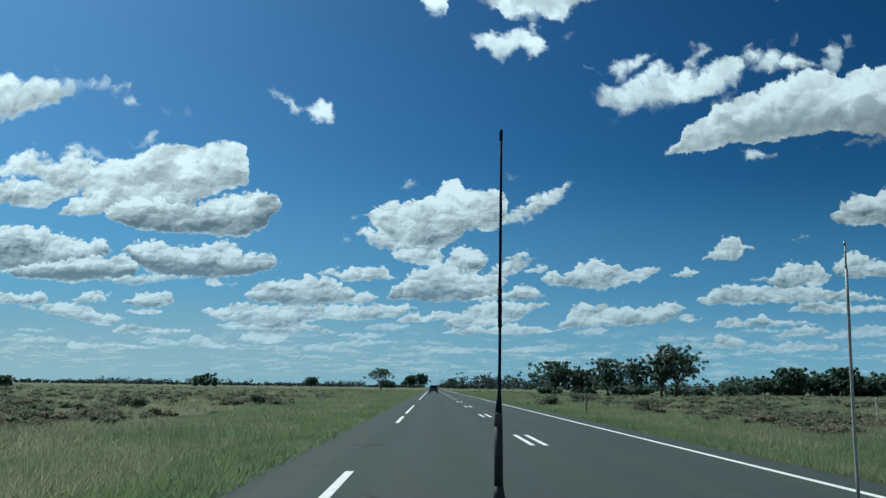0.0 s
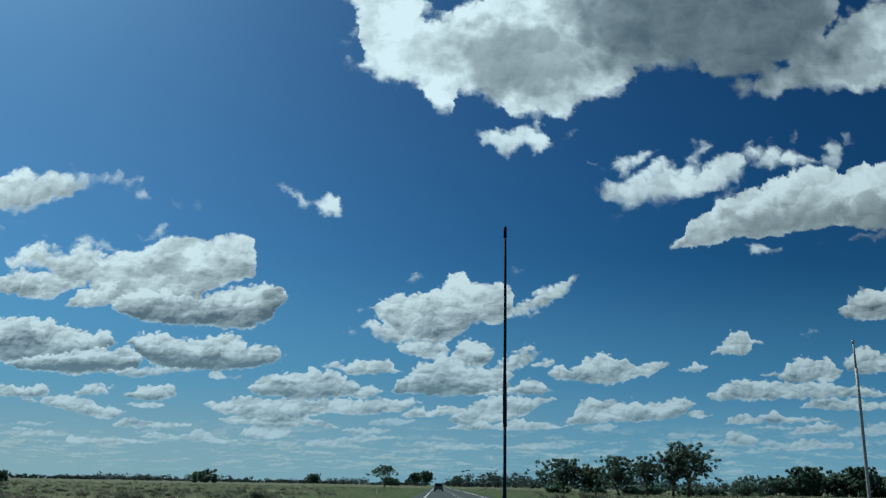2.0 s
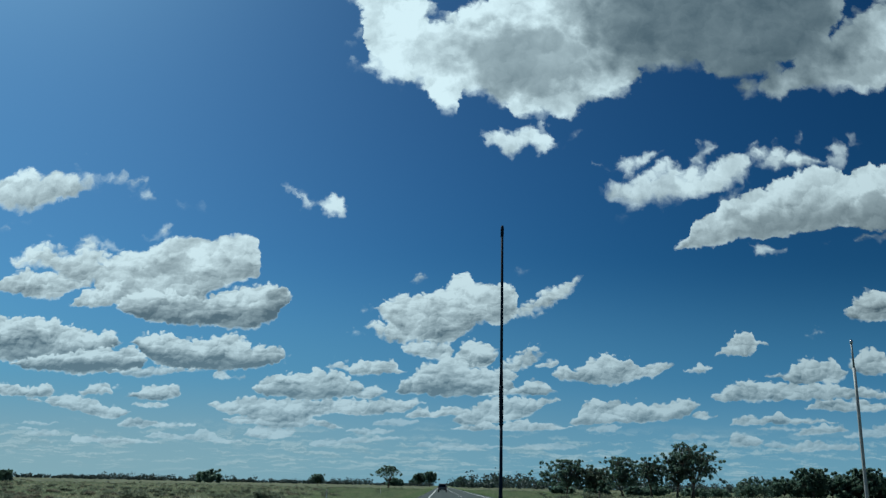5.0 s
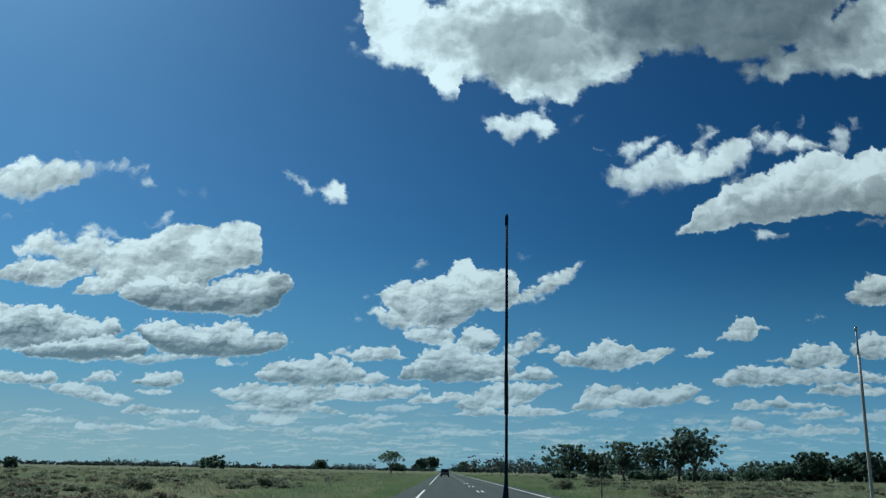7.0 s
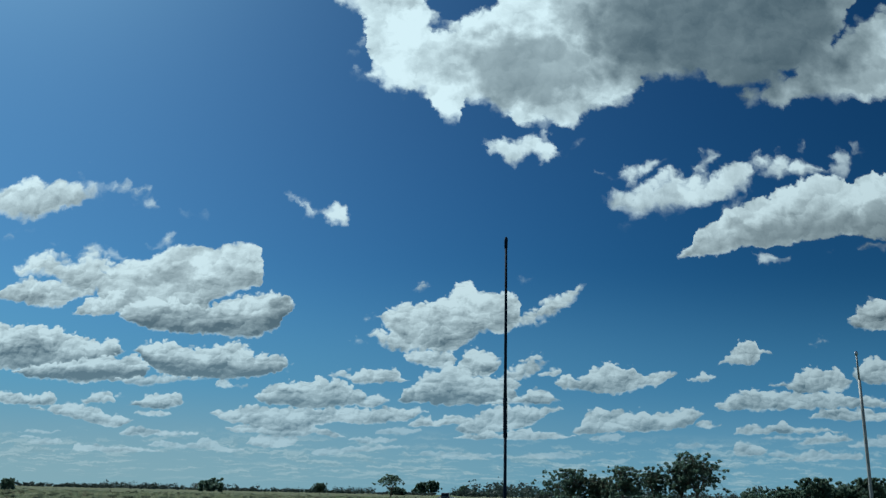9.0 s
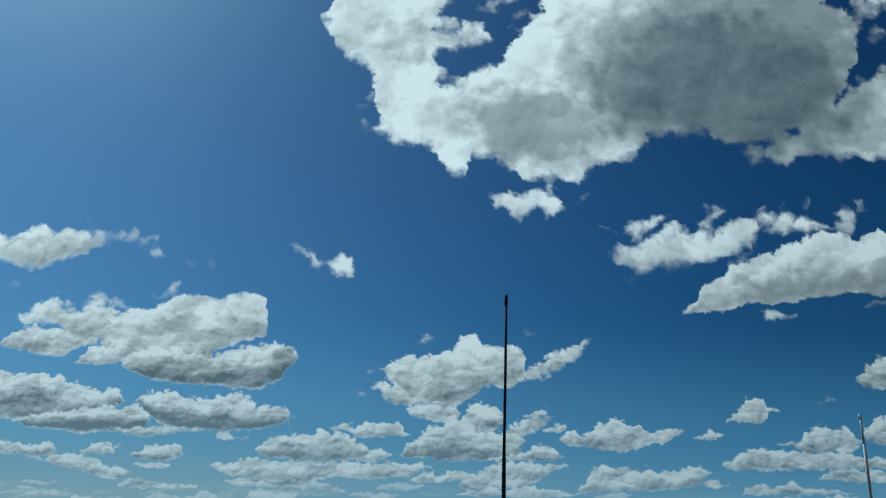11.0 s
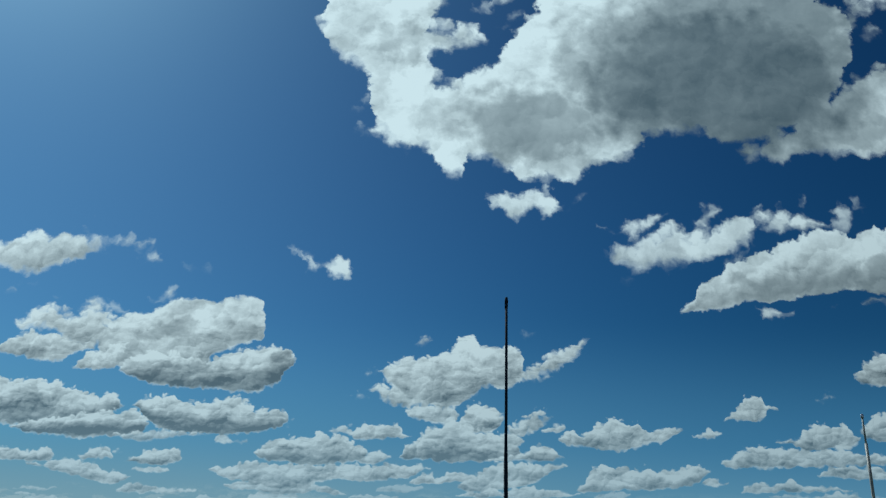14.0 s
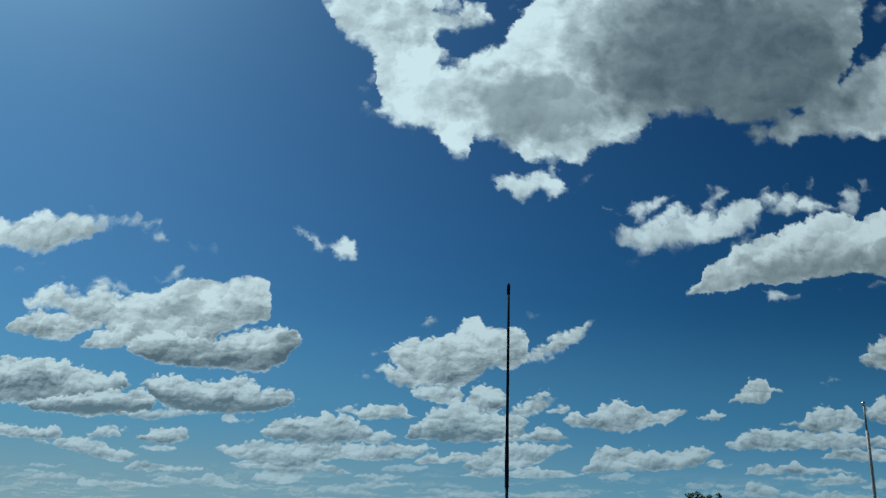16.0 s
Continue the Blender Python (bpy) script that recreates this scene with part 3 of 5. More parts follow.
CLOUDS += [(0.55, 0.62, 1, ((0.2894, 0.3056, 0.3026), (0.2988, 0.3124, 0.3027), (0.3067, 0.3179, 0.3031), (0.3104, 0.3271, 0.3035), (0.3161, 0.3377, 0.3032), (0.3279, 0.3445, 0.3043), (0.336, 0.351, 0.3057), (0.348, 0.3585, 0.3089), (0.3561, 0.3641, 0.3108), (0.3683, 0.373, 0.3143), (0.3803, 0.3784, 0.3172), (0.3922, 0.3821, 0.3187), (0.408, 0.3869, 0.3198), (0.4202, 0.3933, 0.3205), (0.4323, 0.4008, 0.3214), (0.4483, 0.4069, 0.3244), (0.4644, 0.4112, 0.3283), (0.4806, 0.4165, 0.3315), (0.4967, 0.4201, 0.3363), (0.5082, 0.4189, 0.34), (0.521, 0.4111, 0.3472), (0.5307, 0.3987, 0.3523)))]
CLOUDS += [(0.3, 1.2, 0.85, ((0.5261, 0.3203, 0.3172), (0.5411, 0.326, 0.3182), (0.5607, 0.3295, 0.3202), (0.5801, 0.3314, 0.3221), (0.5939, 0.3309, 0.3239), (0.6197, 0.3283, 0.3252)))]
CLOUDS += [(0.2, 1.15, 0.85, ((0.3946, 0.3069, 0.2977), (0.3998, 0.3109, 0.2932), (0.409, 0.3134, 0.2926), (0.4203, 0.3113, 0.2936), (0.4302, 0.3099, 0.2961), (0.4362, 0.3039, 0.3)))]
CLOUDS += [(0.2, 1.4, 0.5, ((0.4722, 0.3169, 0.313), (0.4792, 0.3209, 0.3116), (0.4867, 0.3164, 0.3149)))]
CLOUDS += [(0.1, 1.9, 0.2, ((0.2106, 0.3462, 0.343), (0.2222, 0.3504, 0.3401), (0.2353, 0.3467, 0.3443)))]
CLOUDS += [(0.1, 1.9, 0.6, ((0.023, 0.7701, 0.7628), (0.0414, 0.7862, 0.7601), (0.0496, 0.8619, 0.7707), (0.0665, 0.8844, 0.7815), (0.0836, 0.8848, 0.7872), (0.1007, 0.8852, 0.7928), (0.1221, 0.8856, 0.8146)))]
CLOUDS += [(0.1, 1.9, 0.4, ((0.0666, 0.7815, 0.7452), (0.0766, 0.7923, 0.7495), (0.0901, 0.7894, 0.7643)))]
CLOUDS += [(0.1, 1.8, 0.75, ((0.556, 0.779, 0.7512), (0.564, 0.7855, 0.7412), (0.5814, 0.7984, 0.7416), (0.6009, 0.8146, 0.7675), (0.6266, 0.8312, 0.7836), (0.6554, 0.8533, 0.7894), (0.6835, 0.8431, 0.8163)))]
CLOUDS += [(0.1, 1.9, 0.4, ((0.5906, 0.7654, 0.7317), (0.6036, 0.7781, 0.729), (0.6182, 0.7732, 0.7323), (0.6371, 0.7685, 0.748)))]
CLOUDS += [(0.12, 1.5, 1, ((-0.2209, 0.7521, 0.7407), (-0.2124, 0.7637, 0.7288), (-0.207, 0.8019, 0.7244), (-0.2036, 0.8785, 0.7211), (-0.1967, 0.9355, 0.6911), (-0.1777, 0.9359, 0.673), (-0.1537, 0.9364, 0.6647), (-0.1428, 0.9366, 0.6574), (-0.1337, 0.9368, 0.6371), (-0.1168, 0.9372, 0.5558), (-0.0999, 0.9375, 0.5486), (-0.0832, 0.9379, 0.544), (-0.0683, 0.9382, 0.546), (-0.0608, 0.9384, 0.5496), (-0.0559, 0.9386, 0.586), (-0.0466, 0.9388, 0.741), (-0.0363, 0.9275, 0.7663), (-0.0255, 0.8824, 0.7734), (-0.0165, 0.8276, 0.7894)))]
CLOUDS += [(0.1, 1.5, 1, ((-0.1047, 0.7412, 0.5942), (-0.0848, 0.7479, 0.6135), (-0.0653, 0.7504, 0.6621), (-0.0409, 0.7469, 0.6882), (-0.0162, 0.7515, 0.6948), (0.0087, 0.7439, 0.7013), (0.0253, 0.734, 0.7037), (0.0352, 0.7292, 0.7079), (0.0418, 0.7212, 0.7151)))]
CLOUDS += [(0.1, 1.5, 0.95, ((-0.1037, 0.7007, 0.5942), (-0.0794, 0.6992, 0.5995), (-0.0632, 0.6956, 0.6093), (-0.0471, 0.69, 0.6191), (-0.0346, 0.6647, 0.6241), (-0.0224, 0.6611, 0.6292), (-0.011, 0.6516, 0.6362)))]
CLOUDS += [(0.1, 1.7, 0.95, ((-0.1565, 0.5622, 0.5586), (-0.1454, 0.5671, 0.5543), (-0.1311, 0.5711, 0.551), (-0.1114, 0.5799, 0.546), (-0.0992, 0.5756, 0.5373), (-0.0911, 0.5712, 0.5339), (-0.0751, 0.567, 0.5325), (-0.0576, 0.5564, 0.5347)))]
CLOUDS += [(0.1, 1.9, 0.6, ((-0.1614, 0.5993, 0.5965), (-0.1495, 0.6071, 0.594), (-0.1379, 0.616, 0.5999), (-0.1244, 0.6172, 0.6049)))]
CLOUDS += [(0.1, 1.2, 1, ((-0.1096, 0.661, 0.5497), (-0.0773, 0.6617, 0.5388), (-0.0572, 0.6615, 0.5335), (-0.0409, 0.6546, 0.524), (-0.0283, 0.6399, 0.5007), (-0.0123, 0.6433, 0.4852), (0.0034, 0.6547, 0.484), (0.0126, 0.6595, 0.5069), (0.0189, 0.6625, 0.5203), (0.0308, 0.6688, 0.5192), (0.0467, 0.6817, 0.5074), (0.0603, 0.6911, 0.5056), (0.0706, 0.7166, 0.5057), (0.0811, 0.7404, 0.49), (0.0987, 0.7601, 0.4821), (0.1109, 0.7795, 0.4829), (0.1273, 0.8095, 0.4877), (0.1399, 0.8501, 0.49), (0.1487, 0.892, 0.4924), (0.1574, 0.9337, 0.502), (0.1826, 0.9552, 0.5612), (0.2007, 0.9481, 0.6201)))]
CLOUDS += [(0.1, 1.1, 1, ((0.1272, 0.8094, 0.4886), (0.1356, 0.8296, 0.4887), (0.153, 0.9145, 0.4809), (0.1654, 0.9492, 0.4902), (0.1755, 0.9551, 0.5017), (0.1989, 0.9556, 0.5125), (0.2278, 0.9562, 0.5154), (0.2527, 0.9567, 0.5366), (0.2656, 0.957, 0.5611), (0.2745, 0.9572, 0.563), (0.2995, 0.9577, 0.5651), (0.3409, 0.9585, 0.5643), (0.3741, 0.9592, 0.5526), (0.3982, 0.9597, 0.5505), (0.4313, 0.9604, 0.5578), (0.4636, 0.9529, 0.5705), (0.496, 0.9306, 0.5874), (0.5201, 0.913, 0.6102), (0.527, 0.9064, 0.6175), (0.54, 0.7973, 0.6343), (0.5529, 0.7948, 0.6541), (0.5657, 0.7837, 0.6827), (0.5748, 0.7668, 0.7042), (0.5833, 0.7381, 0.7185)))]
CLOUDS += [(0.35, 1.2, 1, ((0.3858, 0.5393, 0.5347), (0.4015, 0.5504, 0.526), (0.4173, 0.5596, 0.5229), (0.437, 0.5675, 0.5213), (0.4571, 0.5781, 0.5243), (0.4778, 0.5916, 0.531), (0.4988, 0.6091, 0.5354), (0.5195, 0.627, 0.5336), (0.5398, 0.6409, 0.5319), (0.5555, 0.6467, 0.5319), (0.5684, 0.6525, 0.5322), (0.5798, 0.665, 0.5326), (0.5897, 0.6778, 0.5334), (0.6057, 0.686, 0.5363), (0.6289, 0.6833, 0.5432), (0.6508, 0.6631, 0.5578), (0.6664, 0.6217, 0.5712)))]
CLOUDS += [(0.15, 1.25, 0.95, ((0.0361, 0.4676, 0.4616), (0.0438, 0.472, 0.4465), (0.0514, 0.474, 0.4416), (0.0667, 0.4769, 0.4352), (0.0781, 0.4764, 0.4288), (0.0858, 0.48, 0.4324), (0.0973, 0.4803, 0.4377), (0.1087, 0.4754, 0.438), (0.1163, 0.4722, 0.4348), (0.1238, 0.4723, 0.43), (0.1314, 0.4614, 0.4352), (0.1389, 0.448, 0.4413)))]
CLOUDS += [(0.1, 1.9, 0.4, ((0.145, 0.4465, 0.4423), (0.1566, 0.4595, 0.4476), (0.1698, 0.4649, 0.459)))]
SHADE_CORES = []
SHADE_CORES += [(0.389, 0.658, 0.273, 0.1951, 0.92), (0.299, 0.632, 0.176, 0.1289, 0.88), (0.497, 0.755, 0.124, 0.1615, 0.8), (0.384, 0.783, 0.166, 0.1080, 0.72), (0.102, 0.576, 0.134, 0.0804, 0.66), (0.213, 0.669, 0.097, 0.1216, 0.55), (-0.070, 0.715, 0.091, 0.0368, 0.4), (-0.037, 0.582, 0.064, 0.0375, 0.22)]
SHADE_CORES += [(0.553, 0.575, 0.086, 0.0464, 0.55), (-0.026, 0.801, 0.042, 0.0431, 0.35), (0.152, 0.523, 0.070, 0.0451, 0.35), (-0.142, 0.751, 0.050, 0.0740, 0.12), (-0.374, 0.259, 0.056, 0.0213, 0.5), (-0.285, 0.267, 0.045, 0.0137, 0.32), (-0.330, 0.208, 0.088, 0.0162, 0.5), (-0.226, 0.219, 0.025, 0.0193, 0.6)]
SHADE_CORES += [(-0.531, 0.167, 0.054, 0.0188, 0.45), (-0.484, 0.246, 0.037, 0.0105, 0.3), (0.444, 0.338, 0.115, 0.0253, 0.55), (0.585, 0.352, 0.108, 0.0440, 0.6), (0.585, 0.393, 0.071, 0.0326, 0.3), (0.060, 0.229, 0.033, 0.0194, 0.3), (-0.025, 0.214, 0.037, 0.0118, 0.25), (-0.009, 0.182, 0.028, 0.0101, 0.35)]
SHADE_CORES += [(0.561, 0.225, 0.037, 0.0104, 0.35), (-0.571, 0.367, 0.047, 0.0112, 0.22)]


w = Nodes(world.node_tree)


def lobe_group():
    """A node group: how far a point of the sky is covered by one lobe of cloud, and how far its light is gone there."""
    group = bpy.data.node_groups.new("cloud_lobe", "ShaderNodeTree")
    group.interface.new_socket("Outline", in_out="INPUT", socket_type="NodeSocketColor")
    for name in ("Along", "Height", "Rim", "Blur", "Foot", "Tall", "Wide", "Dark", "Ragged", "Opaque"):
        group.interface.new_socket(name, in_out="INPUT", socket_type="NodeSocketFloat")
    for name in ("Cover", "Shade"):
        group.interface.new_socket(name, in_out="OUTPUT", socket_type="NodeSocketFloat")
    n = Nodes(group)
    outline, along, height, rim, blur, foot, tall, wide, dark, ragged, opaque = n.add("NodeGroupInput").outputs[:11]
    ends = n.add("ShaderNodeSeparateColor")
    n.plug(outline, ends.inputs[0])
    top, low_ = n.math("MULTIPLY_ADD", ends.outputs[0], tall, foot), n.math("MULTIPLY_ADD", ends.outputs[1], tall, foot)
    over, under = n.math("SUBTRACT", top, height), n.math("SUBTRACT", height, low_)
    thick = n.math("MAXIMUM", n.math("SUBTRACT", top, low_), 0.0006)
    side = n.math("MULTIPLY", n.math("SUBTRACT", 0.5, n.math("ABSOLUTE", n.math("SUBTRACT", along, 0.5))), wide)
    inside = n.math("MINIMUM", n.math("MINIMUM", over, under), side)
    h = n.math("DIVIDE", under, thick)
    rough_rim = n.math("MULTIPLY", n.math("MULTIPLY", ragged, ragged), n.math("MULTIPLY", n.ramp(thick, 0.0, 0.035, 0.48, 1.0), n.ramp(h, 0.15, 0.6, 0.45, 1.0)))
    inside = n.math("MULTIPLY_ADD", rim, rough_rim, inside)
    edge = n.add("ShaderNodeMapRange")
    edge.interpolation_type = "SMOOTHSTEP"
    n.plug(inside, edge.inputs[0])
    n.plug(n.math("MULTIPLY", blur, -0.25), edge.inputs[1])
    n.plug(n.math("MULTIPLY", blur, n.math("POWER", ragged, 2.6)), edge.inputs[2])
    gone = n.math("MULTIPLY", n.ramp(h, 0.92, 0.10), n.ramp(h, -0.15, 0.16, 0.35, 1.0))
    out = n.add("NodeGroupOutput")
    n.plug(n.math("MULTIPLY", edge.outputs[0], opaque), out.inputs[0])
    n.plug(n.math("MULTIPLY", gone, n.math("MULTIPLY", dark, 1.12)), out.inputs[1])
    return group


way = w.add("ShaderNodeTexCoord").outputs["Generated"]
axis = w.add("ShaderNodeSeparateXYZ")
w.plug(way, axis.inputs[0])
ahead = w.math("MAXIMUM", axis.outputs[1], 0.12)
across, up = w.math("DIVIDE", axis.outputs[0], ahead), w.math("DIVIDE", axis.outputs[2], ahead)
near = w.math("MINIMUM", w.math("ADD", w.math("MAXIMUM", up, 0.0), 0.10), 0.50)          # clouds low in the sky are farther and finer
low = w.ramp(up, 0.42, 0.08)
spot = w.xyz(across, up, 0.0)


def wander(at, scale, detail, rough):
    return w.vec("SUBTRACT", w.noise(at, scale, detail, rough, True)[1], (0.5, 0.5, 0.5))


def by_height(high, lower):
    n = w.add("ShaderNodeMix")
    w.plug(low, n.inputs[0])
    w.plug(high, n.inputs[2])
    w.plug(lower, n.inputs[3])
    return n.outputs[0]


def crumbs(at):
    return by_height(w.noise(at, 34.0, 9.0, 0.62, True)[0], w.noise(w.vec("MULTIPLY", at, (1.0, 1.5, 1.0)), 95.0, 7.0, 0.6, True)[0])


soft = w.vec("MULTIPLY_ADD", w.vec("SCALE", wander(spot, 24.0, 3.0, 0.5), scale=near), (0.050, 0.042, 0.0), spot)
bent = w.vec("MULTIPLY_ADD", w.vec("SCALE", wander(spot, 75.0, 5.0, 0.56), scale=near), (0.036, 0.030, 0.0), soft)
grain = crumbs(bent)
def buds(at, scale, out):
    """Rounded heads of cloud: how far a point lies from the middle of its head, or which way it faces from there."""
    n = w.add("ShaderNodeTexVoronoi")
    n.voronoi_dimensions, n.feature = "2D", "SMOOTH_F1"
    w.plug(at, n.inputs["Vector"])
    n.inputs["Scale"].default_value, n.inputs["Smoothness"].default_value, n.inputs["Randomness"].default_value = scale, 0.3, 1.0
    if out == "far":
        return n.outputs["Distance"]
    here = w.vec("SCALE", w.vec("SUBTRACT", at, n.outputs["Position"]), scale=scale)
    return w.vec("DOT_PRODUCT", here, (0.5, -0.85, 0.0))


far = by_height(buds(bent, 38.0, "far"), buds(w.vec("MULTIPLY", bent, (1.0, 1.4, 1.0)), 110.0, "far"))
rim = w.math("MULTIPLY_ADD", w.math("SUBTRACT", grain, 0.52), 0.030, w.math("MULTIPLY", w.math("SUBTRACT", 0.42, far), 0.040))
rim = w.math("MULTIPLY", rim, w.math("MULTIPLY", near, w.ramp(up, 0.40, 0.10, 1.0, 1.7)))
blur = w.math("MULTIPLY", near, 0.017)
at = w.add("ShaderNodeSeparateXYZ")
w.plug(bent, at.inputs[0])
lobe = lobe_group()


def blend(f, a, b):
    n = w.add("ShaderNodeMix")
    for k, value in ((0, f), (2, a), (3, b)):
        w.plug(value, n.inputs[k])
    return n.outputs[0]


shade, cover = 0.0, 0.0
for dark, ragged, opaque, outline in CLOUDS:
    u0, wide = outline[0][0], outline[-1][0] - outline[0][0]
    foot = min(b for _, _, b in outline)
    tall = max(a for _, a, _ in outline) - foot
    along = w.math("MULTIPLY_ADD", at.outputs[0], 1 / wide, w.math("MULTIPLY_ADD", cover, 1e-7, -u0 / wide))     # lobe after lobe, to keep the tree small
    bow = w.add("ShaderNodeRGBCurve")
    bow.mapping.extend = "HORIZONTAL"
    for curve, which in zip(bow.mapping.curves, (1, 2)):
        points = [((row[0] - u0) / wide, (row[which] - foot) / tall) for row in outline]
        curve.points[0].location, curve.points[1].location = points[0], points[-1]
        for p in points[1:-1]:
            curve.points.new(*p)
        for p in curve.points:
            p.handle_type = "AUTO_CLAMPED"
    bow.mapping.update()
    w.plug(along, bow.inputs[1])
    n = w.add("ShaderNodeGroup")
    n.node_tree = lobe
    for k, value in enumerate((bow.outputs[0], along, at.outputs[1], rim, blur, foot, tall, wide, dark, float(ragged), float(opaque))):
        w.plug(value, n.inputs[k])
    shade = blend(n.outputs[0], shade, n.outputs[1])
    cover = blend(n.outputs[0], cover, 1.0)

# grey shade of the undersides and thick parts, put into the cloud colour
shade_at = w.vec("MULTIPLY_ADD", w.vec("SCALE", wander(spot, 30.0, 4.0, 0.5), scale=near), (0.20, 0.16, 0.0), spot)
core_shade = 0.0
for u, v, ru, rv, strength in SHADE_CORES:
    d = w.vec("LENGTH", w.vec("MULTIPLY_ADD", shade_at, (1 / ru, 1 / rv, 0), (-u / ru, -v / rv, 0)))
    core_shade = w.math("MAXIMUM", core_shade, w.ramp(d, 1.15, 0.45, 0.0, strength)) if core_shade else w.ramp(d, 1.15, 0.45, 0.0, strength)

# flat decks of small clouds towards the horizon
depth_low = w.math("LOGARITHM", w.math("ADD", w.math("MAXIMUM", up, 0.0), 0.03), 2.718)
deck_at = w.vec("ADD", w.xyz(w.math("MULTIPLY", across, 24.0), w.math("MULTIPLY", depth_low, 9.0), 0.0), w.vec("SCALE", wander(spot, 60.0, 5.0, 0.6), scale=0.9))
patches = w.noise(w.vec("MULTIPLY", spot, (1.0, 3.0, 1.0)), 7.0, 3.0, 0.5, True)[0]


def deck_of(at):
    return w.noise(at, 1.0, 6.0, 0.6, True)[0]


deck = w.math("MULTIPLY_ADD", w.math("SUBTRACT", patches, 0.5), 0.5, deck_of(deck_at))
deck_slope = w.math("SUBTRACT", deck_of(w.vec("ADD", deck_at, (-0.12, 0.28, 0.0))), deck_of(deck_at))
deck_cover = w.math("MULTIPLY", w.ramp(deck, 0.46, 0.66, 0.0, 0.6), w.math("MULTIPLY", w.ramp(up, 0.004, 0.025), w.ramp(up, 0.080, 0.045)))
deck_lit = w.mix(w.ramp(deck_slope, 0.10, -0.10), (0.25, 0.36, 0.40), (0.42, 0.52, 0.54))
# the rest of the sky, outside the way ahead, carries broken cloud as well
rest = w.noise(way, 3.2, 7.0, 0.55)[0]
rest_cover = w.math("MULTIPLY", w.ramp(rest, 0.53, 0.62), w.math("MULTIPLY", w.ramp(axis.outputs[1], 0.6, 0.35), w.ramp(axis.outputs[2], 0.02, 0.12)))


step = w.vec("SCALE", (-0.012, 0.020, 0.0), scale=near)
heads = by_height(buds(bent, 17.0, "faces"), buds(w.vec("MULTIPLY", bent, (1.0, 1.6, 1.0)), 42.0, "faces"))
knobs = by_height(buds(bent, 46.0, "faces"), buds(w.vec("MULTIPLY", bent, (1.0, 1.4, 1.0)), 110.0, "faces"))


def swell(at):
    return by_height(w.noise(at, 13.0, 5.0, 0.52, True)[0], w.noise(w.vec("MULTIPLY", at, (1.0, 2.6, 1.0)), 27.0, 5.0, 0.52, True)[0])


swelling = swell(soft)
slope = w.math("SUBTRACT", swell(w.vec("MULTIPLY_ADD", step, (3.0, 3.0, 0.0), soft)), swelling)
relief = w.math("SUBTRACT", crumbs(w.vec("ADD", bent, step)), grain)
# sunlit and shaded sides of the heads, painted as tone
form = w.math("MULTIPLY_ADD", w.math("SUBTRACT", swelling, 0.5), w.ramp(up, 0.48, 0.28, 0.5, 1.5), w.math("MULTIPLY", heads, w.ramp(up, 0.48, 0.28, 0.16, 0.34)))
form = w.math("MULTIPLY_ADD", slope, w.ramp(up, 0.48, 0.28, 1.1, 1.8), form)
form = w.math("MULTIPLY_ADD", knobs, w.ramp(up, 0.48, 0.28, 0.10, 0.26), form)
form = w.math("MULTIPLY_ADD", relief, w.ramp(up, 0.48, 0.28, 0.45, 0.8), form)
shade = w.math("ADD", w.math("MAXIMUM", shade, core_shade), w.math("MULTIPLY", w.math("MINIMUM", shade, core_shade), 0.2))
shade = w.math("MULTIPLY_ADD", form, by_height(w.ramp(shade, 0.25, 0.85, 0.9, 0.2), w.ramp(shade, 0.3, 1.0, 0.9, 0.5)), w.math("ADD", shade, w.ramp(up, 0.48, 0.28, 0.0, 0.07)))     # painted shading: smooth in thick cloud, lumpy on lit heads
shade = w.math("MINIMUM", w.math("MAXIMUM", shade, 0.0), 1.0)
lit = w.mix(shade, (0.70, 0.79, 0.80), (0.088, 0.124, 0.148))
sky = w.add("ShaderNodeTexSky")
sky.sky_type, sky.sun_disc = "NISHITA", False
sky.sun_elevation, sky.sun_rotation = radians(SUN_HEIGHT), radians(SUN_TURN)
sky.altitude, sky.air_density, sky.dust_density, sky.ozone_density = 100.0, 1.0, 1.0, 3.0
g = w.add("ShaderNodeGamma")
w.plug(w.vec("SCALE", sky.outputs[0], scale=SKY_STRENGTH), g.inputs[0])
g.inputs[1].default_value = SKY_GAMMA
sunward = w.vec("DOT_PRODUCT", way, tuple(toward))               # the sky is deepest well away from the sun, and whiter near it, windscreen glare painted in
blue = w.vec("MULTIPLY", g.outputs[0], w.mix(w.ramp(sunward, 0.45, 0.85), SKY_TINT, SKY_GLARE))
blue = w.vec("SCALE", blue, scale=w.ramp(sunward, 0.40, 1.0, 0.85, 1.42))
blue = w.mix(w.ramp(up, 0.30, 0.02, 0.0, 0.85), blue, w.mix(w.ramp(sunward, 0.35, 0.66), (0.088, 0.238, 0.42), (0.128, 0.286, 0.455)))
blue = w.mix(w.ramp(up, 0.14, 0.0, 0.0, 0.92), blue, w.mix(w.ramp(sunward, 0.40, 0.68), (0.19, 0.35, 0.425), (0.285, 0.415, 0.445)))    # pale air towards the horizon
veil = w.ramp(up, 0.30, 0.0, 0.0, 0.42)                            # aerial haze in front of the farthest clouds
lit = w.vec("SCALE", lit, scale=w.ramp(w.vec("DOT_PRODUCT", way, tuple(toward)), 0.22, 0.80, 0.78, 1.12))     # brightest on the sun's side
lit = w.vec("SCALE", lit, scale=w.ramp(up, 0.15, 0.50, 0.86, 1.0))      # and in the near clouds overhead
lit = w.mix(veil, lit, (0.28, 0.43, 0.52))
picture = w.mix(deck_cover, blue, deck_lit)
picture = w.mix(rest_cover, picture, (0.55, 0.58, 0.60))
picture = w.mix(cover, picture, lit)
back = w.add("ShaderNodeBackground")
